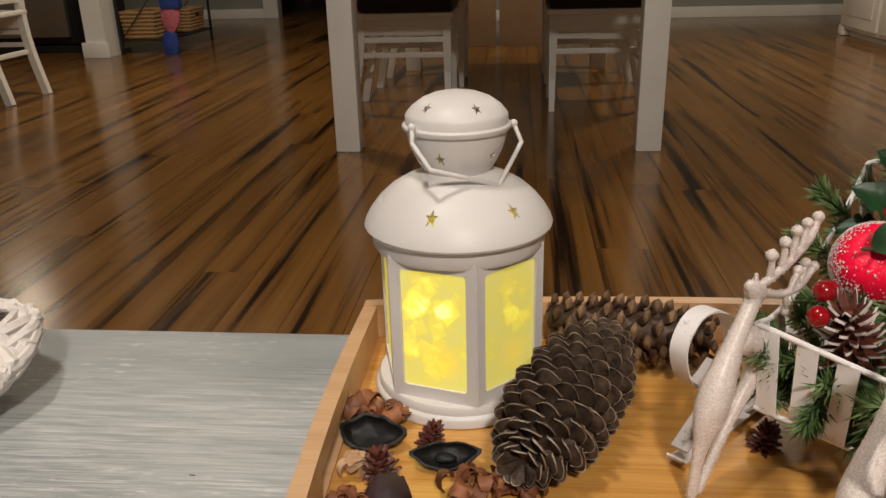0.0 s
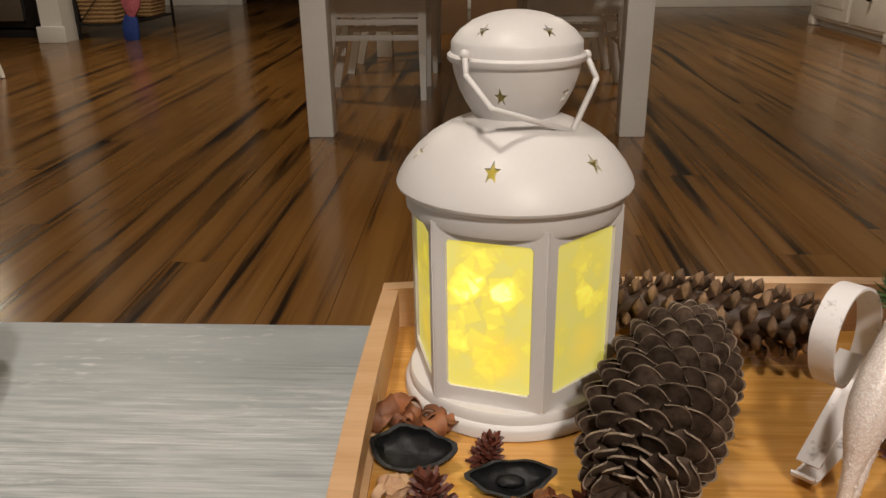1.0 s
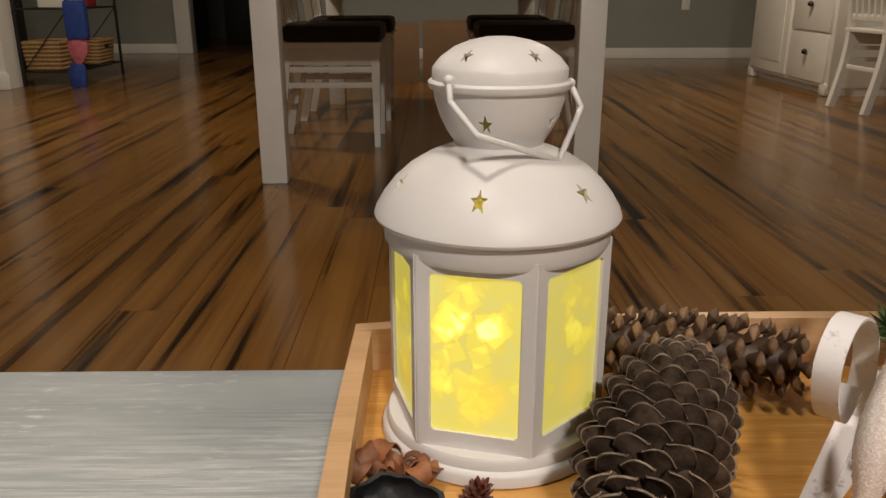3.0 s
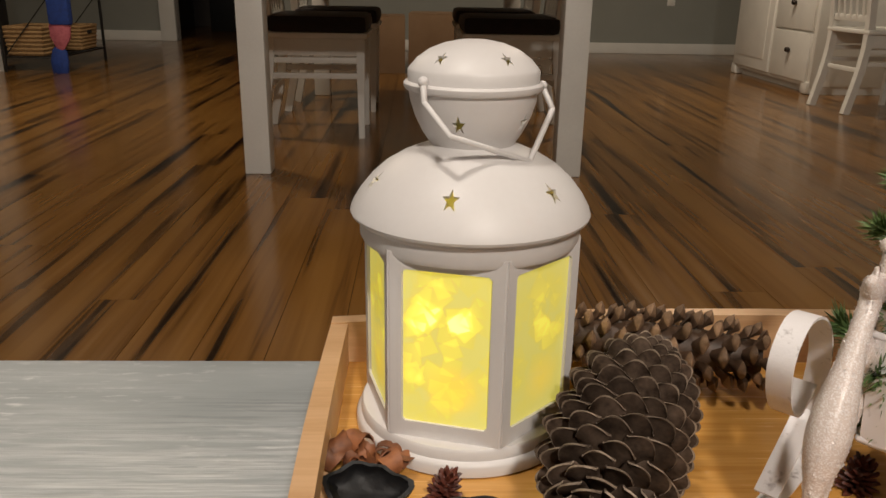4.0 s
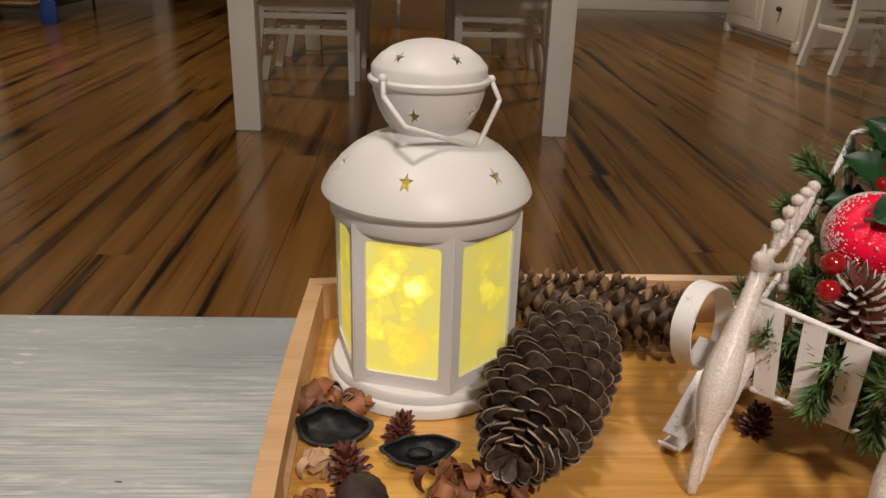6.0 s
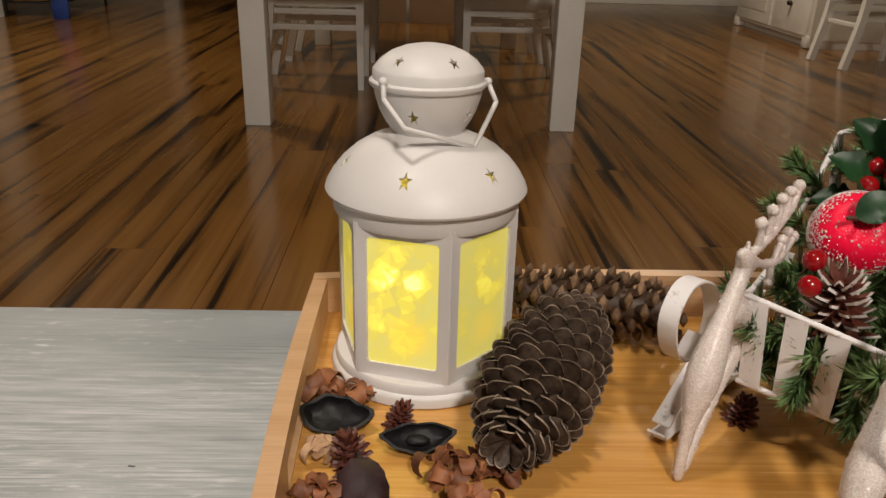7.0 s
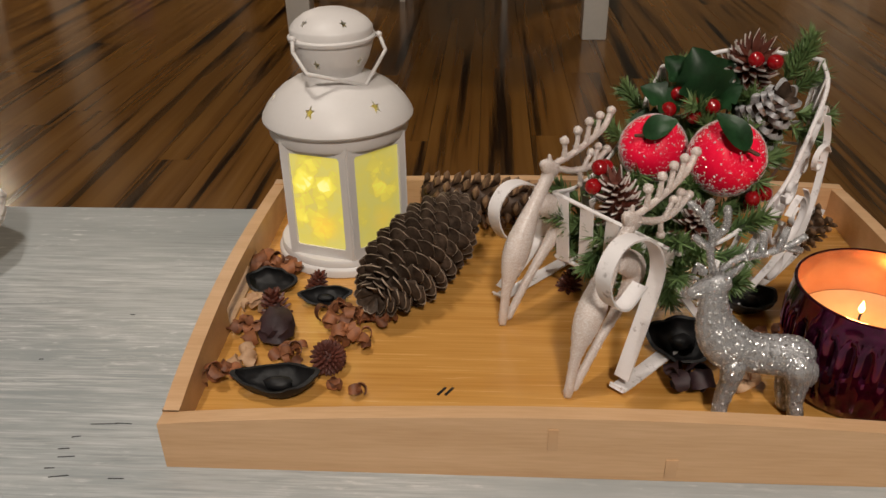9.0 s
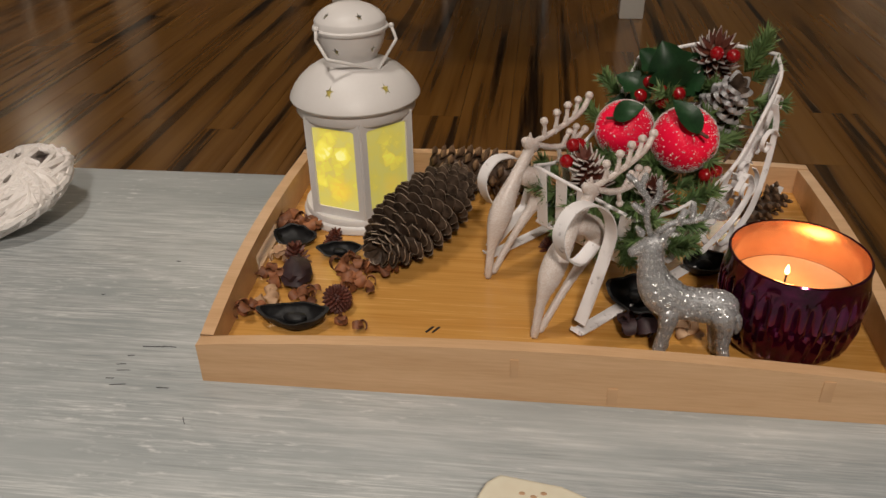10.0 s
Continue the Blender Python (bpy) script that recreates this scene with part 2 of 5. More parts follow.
M["shaving"] = surface("dried_wood_shaving", (0.31, 0.115, 0.045), (0.095, 0.030, 0.014), (0.50, 0.27, 0.12), scale=45, fine=300, rough=0.6, bump=0.2, vary=0.3)
M["pod_black"] = surface("dried_black_pod", (0.013, 0.013, 0.014), (0.004, 0.004, 0.005), (0.026, 0.026, 0.028), scale=60, fine=260, rough=0.55, bump=0.7, spec=0.35)
M["plum"] = surface("dried_purple_pod", (0.040, 0.018, 0.022), (0.018, 0.008, 0.011), scale=70, fine=300, rough=0.6, bump=0.5)
M["bud_pale"] = surface("dried_pale_bud", (0.55, 0.36, 0.22), (0.38, 0.21, 0.11), scale=60, fine=300, rough=0.65, bump=0.2)
M["burr"] = surface("dried_burr", (0.16, 0.045, 0.03), (0.07, 0.02, 0.014), scale=80, rough=0.6, vary=0.2)
M["white_metal"] = surface("white_painted_metal", (0.80, 0.77, 0.78), (0.36, 0.32, 0.32), scale=110, fine=420, rough=0.55, bump=0.25, lo=0.30, hi=0.42)
M["pearl"] = glitter("pearl_glitter", (0.72, 0.62, 0.57), (0.88, 0.82, 0.80), 0.0, cells=1900, amount=0.35, rough=0.35, tilt=0.7)
M["silver"] = glitter("silver_glitter", (0.36, 0.36, 0.37), (0.50, 0.50, 0.52), 0.30, cells=2400, amount=0.45, rough=0.5, tilt=0.9)
M["silver_flake"] = surface("silver_flake", (0.92, 0.92, 0.93), (0.85, 0.85, 0.87), scale=30, rough=0.34, metal=1.0, bump=0.0)
M["pearl_flake"] = surface("pearl_flake", (0.86, 0.80, 0.78), (0.80, 0.74, 0.72), scale=30, rough=0.40, metal=0.15, bump=0.0)
M["apple"] = glitter("red_frosted_skin", (0.95, 0.006, 0.055), (0.92, 0.14, 0.20), 0.0, cells=1100, amount=0.14, rough=0.4, tilt=0.35, speck=(60, 0.5))
M["apple"].node_tree.nodes["Principled BSDF"].inputs["Specular IOR Level"].default_value = 0.2
M["apple_rim"] = glitter("sugar_frost", (0.68, 0.42, 0.44), (0.90, 0.86, 0.86), 0.2, cells=1000, amount=0.72, rough=0.3, tilt=0.8)
M["berry"] = surface("red_berry_lacquer", (0.32, 0.004, 0.008), (0.25, 0.003, 0.006), scale=80, rough=0.15, bump=0.02, coat=0.5)
M["holly"] = surface("holly_leaf_cloth", (0.030, 0.105, 0.036), (0.012, 0.048, 0.017), scale=60, fine=400, rough=0.38, bump=0.2, vary=0.2)
M["needle"] = surface("plastic_pine_needle", (0.16, 0.245, 0.085), (0.055, 0.115, 0.038), (0.32, 0.38, 0.18), scale=30, fine=90, rough=0.5, bump=0.0, lo=0.3, hi=0.6)
M["stem"] = surface("brown_stem", (0.10, 0.05, 0.03), rough=0.7)
M["jar"] = surface("purple_mirrored_glass", (0.15, 0.003, 0.070), (0.022, 0.0006, 0.010), scale=30, fine=200, rough=0.13, metal=0.92, bump=0.02, coat=0.6)
M["jar_in"] = surface("copper_lined_glass", (0.72, 0.43, 0.27), (0.58, 0.32, 0.19), scale=50, fine=220, rough=0.22, metal=0.8, bump=0.05)
# A faint orange emission stands for the flame's light in the wax.
M["wax"] = surface("cream_wax_flame_glow", (0.62, 0.36, 0.19), (0.56, 0.31, 0.15), scale=30, rough=0.4, bump=0.02, glow=(1.0, 0.42, 0.14), glow_strength=0.05)
M["flame"] = surface("flame", (1, 0.8, 0.4), glow=(1.0, 0.72, 0.30), glow_strength=9.0, bump=0)
M["wick"] = surface("burnt_wick", (0.01, 0.01, 0.01), rough=0.9)
M["twig"] = surface("white_painted_twig", (0.86, 0.82, 0.80), (0.72, 0.66, 0.63), scale=60, fine=260, rough=0.6, bump=0.3, vary=0.08)
M["cream"] = surface("cream_wax_block", (0.80, 0.76, 0.62), (0.74, 0.68, 0.54), scale=30, fine=160, rough=0.45, bump=0.08)
M["plank"] = surface("tiger_bamboo_floor", (0.185, 0.083, 0.018), (0.013, 0.006, 0.003), (0.24, 0.115, 0.027), scale=1.3, stretch=(13, 0.42, 13), fine=4.0,
                     rough=0.19, bump=0.0, lo=0.365, hi=0.465, vary=0.08, detail=3, spec=0.40, blend=0.25)
M["joint"] = surface("dark_floor_joint", (0.03, 0.014, 0.007), rough=0.5)
M["white_paint"] = surface("white_furniture_paint", (0.80, 0.785, 0.74), (0.74, 0.72, 0.68), scale=6, fine=120, rough=0.4, bump=0.03)
M["trim"] = surface("white_trim_paint", (0.82, 0.81, 0.78), (0.76, 0.75, 0.72), scale=5, fine=100, rough=0.45, bump=0.03)
M["wall"] = surface("grey_green_wall_paint", (0.30, 0.31, 0.285), (0.275, 0.285, 0.26), scale=3, fine=220, rough=0.8, bump=0.06)
M["ceiling"] = surface("white_ceiling_paint", (0.72, 0.71, 0.68), (0.68, 0.67, 0.64), scale=3, fine=220, rough=0.9, bump=0.06)
# The gloom of the unlit room is put into this wall colour.
M["dim_room_paint"] = surface("wall_painted_dim", (0.10, 0.085, 0.08), (0.08, 0.07, 0.065), scale=4, rough=0.9)
M["cushion"] = surface("dark_brown_cloth", (0.020, 0.012, 0.012), (0.012, 0.008, 0.008), scale=30, fine=300, rough=0.95, bump=0.3, sheen=0.2)
M["steel"] = surface("brushed_steel", (0.42, 0.42, 0.41), (0.36, 0.36, 0.35), scale=4, stretch=(1, 1, 20), rough=0.35, metal=0.9, bump=0.03)
M["black"] = surface("black_metal", (0.012, 0.012, 0.013), rough=0.5, bump=0.02)
M["wicker"] = surface("straw_basket_weave", (0.42, 0.27, 0.12), (0.25, 0.14, 0.06), scale=40, stretch=(1, 1, 3), fine=150, rough=0.8, bump=0.5)
M["card"] = surface("brown_cardboard", (0.24, 0.15, 0.085), (0.20, 0.12, 0.065), scale=5, fine=150, rough=0.85, bump=0.05)
M["blue"] = surface("blue_cloth", (0.02, 0.06, 0.30), (0.015, 0.04, 0.2), scale=30, rough=0.8, bump=0.2)
M["pink"] = surface("pink_cloth", (0.55, 0.16, 0.20), (0.42, 0.10, 0.14), scale=30, rough=0.8, bump=0.2)
M["red"] = surface("red_cloth", (0.30, 0.02, 0.02), rough=0.8, bump=0.2)
M["knob"] = surface("dark_bronze", (0.05, 0.04, 0.035), rough=0.35, metal=0.8, bump=0.02)


# ---- building helpers ----
ORIGIN = {}


def thing(name, at, label, category, group="", kind=""):
    """An empty at a thing's base; its parts are built in world places and kept relative to it."""
    ob = new(name)
    ob.empty_display_size = 0.02
    ob.location = at
    ORIGIN[ob] = Vector(at)
    return tagged(ob, label, category, group, kind)


def finish(bm, name, material, smooth=40.0):
    bmesh.ops.recalc_face_normals(bm, faces=bm.faces)
    me = bpy.data.meshes.new(name)
    bm.to_mesh(me)
    bm.free()
    for m in material if isinstance(material, (list, tuple)) else [material]:
        me.materials.append(m)
    me.shade_smooth()
    me.set_sharp_from_angle(angle=radians(smooth))
    return me


def part(name, bm, material, parent, label="", smooth=40.0):
    o = ORIGIN[parent]
    bmesh.ops.translate(bm, verts=bm.verts, vec=-o)
    ob = new(name, finish(bm, name, material, smooth))
    ob.parent = parent
    ORIGIN[ob] = o
    return tagged(ob, label) if label else ob


def piece(name, mesh, parent, m):
    """One of many like pieces that share a mesh, at m relative to its parent."""
    ob = new(name, mesh)
    ob.parent = parent
    ob.matrix_basis = m
    return ob


def solid(name, bm, material, label, category, group="", kind="", smooth=40.0):
    """A thing of a single mesh; its origin goes to the middle of its foot."""
    lo = Vector([min(v.co[i] for v in bm.verts) for i in range(3)])
    hi = Vector([max(v.co[i] for v in bm.verts) for i in range(3)])
    o = Vector(((lo.x + hi.x) / 2, (lo.y + hi.y) / 2, lo.z))
    bmesh.ops.translate(bm, verts=bm.verts, vec=-o)
    ob = new(name, finish(bm, name, material, smooth))
    ob.location = o
    ORIGIN[ob] = o
    return tagged(ob, label, category, group, kind)


def box(bm, c, s, bevel=0.0, m=None):
    r = bmesh.ops.create_cube(bm, size=1.0)
    vs = r["verts"]
    bmesh.ops.scale(bm, vec=s, verts=vs)
    if bevel:
        es = {e for v in vs for e in v.link_edges}
        rb = bmesh.ops.bevel(bm, geom=list(es), offset=bevel, segments=2, affect="EDGES", profile=0.6)
        vs = list({v for f in rb["faces"] for v in f.verts} | {v for v in vs if v.is_valid})
    t = Matrix.Translation(c) @ (m or Matrix())
    bmesh.ops.transform(bm, matrix=t, verts=vs)
    return bm


def lathe(bm, profile, at=(0, 0, 0), seg=64, wave=None, closed=False):
    """Turn a profile of (radius, z) about the upright axis. wave(angle, z) scales the radius."""
    rings = []
    for r, z in profile:
        if r < 1e-6:
            rings.append([bm.verts.new((at[0], at[1], at[2] + z))])
        else:
            ring = []
            for i in range(seg):
                a = 2 * math.pi * i / seg
                k = r * (wave(a, z) if wave else 1)
                ring.append(bm.verts.new((at[0] + k * math.cos(a), at[1] + k * math.sin(a), at[2] + z)))
            rings.append(ring)
    pairs = list(zip(rings, rings[1:])) + ([(rings[-1], rings[0])] if closed else [])
    for a, b in pairs:
        for i in range(seg):
            j = (i + 1) % seg
            if len(a) == 1 and len(b) == 1:
                break
            if len(a) == 1:
                bm.faces.new((a[0], b[i], b[j]))
            elif len(b) == 1:
                bm.faces.new((a[i], a[j], b[0]))
            else:
                bm.faces.new((a[i], a[j], b[j], b[i]))
    return bm


def tube(bm, pts, radii, seg=8, flat=None):
    """A tube through pts. radii: one or one a point; flat=(normal, factor) squeezes it along normal; rounded ends."""
    pts = [Vector(p) for p in pts]
    n = len(pts)
    radii = list(radii) if isinstance(radii, (list, tuple)) else [radii] * n
    if seg > 4:
        d0, d1 = (pts[0] - pts[1]).normalized(), (pts[-1] - pts[-2]).normalized()
        pts = [pts[0] + d0 * radii[0] * 0.7] + pts + [pts[-1] + d1 * radii[-1] * 0.7]
        radii = [radii[0] * 0.5] + radii + [radii[-1] * 0.5]
        n += 2
    ref = None
    rings = []
    for i, p in enumerate(pts):
        d = (pts[min(i + 1, n - 1)] - pts[max(i - 1, 0)]).normalized()
        if ref is None:
            ref = Vector((0, 0, 1)) if abs(d.z) < 0.9 else Vector((1, 0, 0))
            if flat:
                ref = Vector(flat[0])
        a = (ref - d * ref.dot(d)).normalized()
        b = d.cross(a)
        ref = Vector(flat[0]) if flat else a
        k = flat[1] if flat else 1.0
        ring = []
        for j in range(seg):
            w = 2 * math.pi * (j + 0.5) / seg
            ring.append(bm.verts.new(p + a * (math.cos(w) * radii[i] * k) + b * (math.sin(w) * radii[i])))
        rings.append(ring)
    for r0, r1 in zip(rings, rings[1:]):
        for j in range(seg):
            q = (j + 1) % seg
            bm.faces.new((r0[j], r0[q], r1[q], r1[j]))
    bm.faces.new(rings[0][::-1])
    bm.faces.new(rings[-1])
    return bm


def band(bm, pts, across, width, thick):
    """A flat metal band along pts; its width lies along across."""
    pts = [Vector(p) for p in pts]
    across = Vector(across).normalized()
    n = len(pts)
    rings = []
    for i, p in enumerate(pts):
        d = (pts[min(i + 1, n - 1)] - pts[max(i - 1, 0)]).normalized()
        k = across.cross(d).normalized() * (thick / 2)
        w = across * (width / 2)
        rings.append([bm.verts.new(p + s * w + q * k) for s, q in ((-1, -1), (1, -1), (1, 1), (-1, 1))])
    for r0, r1 in zip(rings, rings[1:]):
        for j in range(4):
            q = (j + 1) % 4
            bm.faces.new((r0[j], r0[q], r1[q], r1[j]))
    bm.faces.new(rings[0][::-1])
    bm.faces.new(rings[-1])
    return bm


def blob(bm, c, r, sub=3, rough=0.0, freq=40.0, m=None):
    r = r if isinstance(r, (tuple, list)) else (r, r, r)
    vs = bmesh.ops.create_icosphere(bm, subdivisions=sub, radius=1.0)["verts"]
    for v in vs:
        k = 1 + rough * noise.noise(v.co * freq * 0.05 + Vector(c) * 91)
        v.co = Vector((v.co.x * r[0] * k, v.co.y * r[1] * k, v.co.z * r[2] * k))
    bmesh.ops.transform(bm, matrix=Matrix.Translation(c) @ (m or Matrix()), verts=vs)
    return bm


def prism(bm, outline, z0, z1):
    """An upright prism over a plan outline."""
    lo = [bm.verts.new((x, y, z0)) for x, y in outline]
    hi = [bm.verts.new((x, y, z1)) for x, y in outline]
    n = len(lo)
    bm.faces.new(lo[::-1])
    bm.faces.new(hi)
    for i in range(n):
        j = (i + 1) % n
        bm.faces.new((lo[i], lo[j], hi[j], hi[i]))
    return bm


def smooth_path(pts, steps=6):
    """More points along a smooth curve through pts."""
    p = [Vector(q) for q in pts]
    p = [2 * p[0] - p[1]] + p + [2 * p[-1] - p[-2]]
    out = []
    for i in range(1, len(p) - 2):
        for k in range(steps):
            t = k / steps
            a, b, c, d = p[i - 1], p[i], p[i + 1], p[i + 2]
            out.append(0.5 * ((2 * b) + (c - a) * t + (2 * a - 5 * b + 4 * c - d) * t * t + (3 * b - a - 3 * c + d) * t ** 3))
    out.append(p[-2])
    return out


B = bmesh.new
TOP = 0.42          # coffee table's top
TRAY = 0.437        # tray's bottom board

# ---- the room ----
def slab(name, lo, hi, material, label, category="wall"):
    lo, hi = Vector(lo), Vector(hi)
    return solid(name, box(B(), (lo + hi) / 2, hi - lo), material, label, category, kind="structure")


XL, XR, YB, H = -4.9, 3.0, -1.6, 2.5
YR, YW = 9.20, 9.95      # far walls: on the right, and farther back on the left with the doorway
JOG = -1.55
slab("ceiling", (XL - 0.1, YB - 0.1, H), (XR + 0.1, 12.6, H + 0.1), M["ceiling"], "plain white painted room ceiling", "ceiling")
slab("wall_left", (XL - 0.1, YB, 0), (XL, YW, H), M["wall"], "plain grey-green painted side wall")
slab("wall_right", (XR, YB, 0), (XR + 0.1, YR, H), M["wall"], "plain grey-green painted wall behind the cabinet")
slab("wall_near", (XL - 0.1, YB - 0.1, 0), (XR + 0.1, YB, H), M["wall"], "plain grey-green painted near wall")
slab("wall_far", (JOG, YR, 0), (XR + 0.1, YR + 0.1, H), M["wall"], "grey-green painted far wall with an outlet")
slab("wall_jog", (JOG, YR + 0.1, 0), (JOG + 0.1, YW + 0.1, H), M["wall"], "short grey-green return of the far wall")
DL, DR = -2.68, -1.75    # doorway
slab("wall_door_side", (XL - 0.1, YW, 0), (DL, YW + 0.12, H), M["wall"], "grey-green painted wall beside the dark doorway")
slab("wall_door_end", (DR, YW, 0), (JOG, YW + 0.12, H), M["wall"], "narrow grey-green wall at the doorway")
slab("wall_door_head", (DL, YW, 2.05), (DR, YW + 0.12, H), M["wall"], "grey-green wall over the dark doorway")
slab("wall_hall_left", (DL - 0.6, YW + 0.12, 0), (DL - 0.5, 12.5, H), M["dim_room_paint"], "wall of the unlit room beyond, painted dim")
slab("wall_hall_right", (JOG + 0.2, YW + 0.12, 0), (JOG + 0.3, 12.5, H), M["dim_room_paint"], "wall of the unlit room beyond, painted dim")
slab("wall_hall_far", (DL - 0.6, 12.5, 0), (JOG + 0.3, 12.6, H), M["dim_room_paint"], "far wall of the unlit room, painted dim")
slab("floor", (XL - 0.1, YB - 0.1, -0.06), (XR + 0.1, 12.6, -0.006), M["joint"], "dark tiger-striped strand bamboo plank floor", "floor")
FLOOR = bpy.data.objects["floor"]


def board(name, lo, hi, label):
    lo, hi = Vector(lo), Vector(hi)
    bm = box(B(), (lo + hi) / 2, hi - lo, 0.006)
    return solid(name, bm, M["trim"], label, "baseboard" if "base" in name else "trim", kind="structure")


board("baseboard_far", (JOG + 0.1, YR - 0.016, 0), (XR - 0.016, YR, 0.10), "white painted baseboard along the far wall")
board("baseboard_right", (XR - 0.016, 0, 0), (XR, YR - 0.016, 0.10), "white painted baseboard along the side wall")
board("baseboard_door", (XL, YW - 0.016, 0), (DL - 0.16, YW, 0.10), "white painted baseboard beside the doorway")
board("trim_door_left", (DL - 0.16, YW - 0.03, 0), (DL, YW + 0.14, 2.12), "white painted door casing")
board("trim_door_right", (DR, YW - 0.03, 0), (DR + 0.14, YW + 0.14, 2.12), "white painted door casing")
board("trim_door_head", (DL - 0.16, YW - 0.034, 2.12), (DR + 0.14, YW + 0.14, 2.24), "white painted door head casing")

# The wall end beside the refrigerator, with its little base.
slab("wall_end", (-3.21, 6.86, 0), (-3.06, 7.06, H), M["trim"], "white painted wall end beside the refrigerator")
board("baseboard_wall_end", (-3.235, 6.835, 0), (-3.035, 6.86, 0.11), "white baseboard round the wall end")

# Outlet on the far wall.
ol = thing("wall_outlet", (2.24, YR, 0.45), "white plastic wall outlet plate", "outlet")
part("plate", box(B(), (2.24, YR - 0.004, 0.51), (0.075, 0.008, 0.12), 0.002), M["trim"], ol)
for z in (0.485, 0.535):
    part("socket", box(B(), (2.24, YR - 0.010, z), (0.035, 0.004, 0.03), 0.001), M["white_paint"], ol)


# ---- dining table ----
def dining_table():
    x0, x1, y0, y1 = -0.775, 0.415, 4.085, 6.15
    t = thing("dining_table", (-0.18, 5.1, 0), "white painted dining table with square legs", "table")
    for x in (x0 + 0.045, x1 - 0.045):
        for y in (y0 + 0.045, y1 - 0.045):
            part("leg", box(B(), (x, y, 0.32), (0.090, 0.090, 0.64), 0.005), M["white_paint"], t)
    part("apron", box(B(), ((x0 + x1) / 2, y0 + 0.045, 0.665), (x1 - x0 - 0.19, 0.025, 0.085), 0.002), M["white_paint"], t)
    part("apron", box(B(), ((x0 + x1) / 2, y1 - 0.045, 0.665), (x1 - x0 - 0.19, 0.025, 0.085), 0.002), M["white_paint"], t)
    for x in (x0 + 0.045, x1 - 0.045):
        part("apron", box(B(), (x, (y0 + y1) / 2, 0.665), (0.025, y1 - y0 - 0.19, 0.085), 0.002), M["white_paint"], t)
    part("tabletop", box(B(), ((x0 + x1) / 2, (y0 + y1) / 2, 0.735), (x1 - x0 + 0.10, y1 - y0 + 0.10, 0.05), 0.008), M["white_paint"], t)


dining_table()


def dining_chair(name, label, group, cushion=True):
    """Built about its own middle; its back is on the -x side."""
    c = thing(name, (0, 0, 0), label, "chair", group)
    for y in (-0.17, 0.17):
        bm = tube(B(), [(0.19, y, 0), (0.19, y, 0.42)], [0.017, 0.026], 4)
        part("leg", bm, M["white_paint"], c)
        bm = tube(B(), smooth_path([(-0.25, y, 0), (-0.20, y, 0.25), (-0.19, y, 0.45), (-0.22, y, 0.7), (-0.28, y, 0.95)], 3), 0.026, 4)
        part("back_post", bm, M["white_paint"], c)
        for z in (0.33, 0.265):
            part("stretcher", box(B(), (-0.005, y, z), (0.37, 0.018, 0.024), 0.003), M["white_paint"], c)
        part("seat_rail", box(B(), (-0.005, y, 0.385), (0.36, 0.022, 0.07), 0.003), M["white_paint"], c)
    part("seat_rail", box(B(), (0.19, 0, 0.385), (0.022, 0.29, 0.07), 0.003), M["white_paint"], c)
    part("stretcher", box(B(), (-0.195, 0, 0.23), (0.018, 0.29, 0.024), 0.003), M["white_paint"], c)
    part("seat", box(B(), (0.005, 0, 0.432), (0.43, 0.40, 0.024), 0.008), M["white_paint"], c)
    for i in range(5):
        y = -0.115 + 0.0575 * i
        part("back_slat", tube(B(), [(-0.195, y, 0.50), (-0.22, y, 0.7), (-0.268, y, 0.90)], 0.014, 4), M["white_paint"], c)
    part("back_rail", box(B(), (-0.272, 0, 0.925), (0.028, 0.33, 0.07), 0.006), M["white_paint"], c)
    part("back_rail", box(B(), (-0.193, 0, 0.50), (0.022, 0.31, 0.035), 0.004), M["white_paint"], c)
    if cushion:
        bm = box(B(), (0.01, 0, 0.478), (0.42, 0.41, 0.075), 0.03)
        part("cushion", bm, M["cushion"], c, "dark brown padded seat cushion")
    return c


ch = dining_chair("dining_chair", "white painted dining chair with a dark cushion", "chairs at the dining table")
for x, y, rz in ((-0.59, 5.66, 0), (0.24, 5.0, 180), (0.24, 5.75, 180)):
    copy_thing(ch, pose(x, y, 0, 0, 0, rz))
ch.matrix_basis = pose(-0.60, 4.94, 0)
desk = dining_chair("desk_chair", "white wooden chair with a slatted back, at the white cabinet", "", False)
desk.matrix_basis = pose(2.39, 5.78, 0, 0, 0, 4)
side = dining_chair("side_chair", "white wooden chair standing by the kitchen", "", False)
side.matrix_basis = pose(-2.92, 5.22, 0, 0, 0, 180)


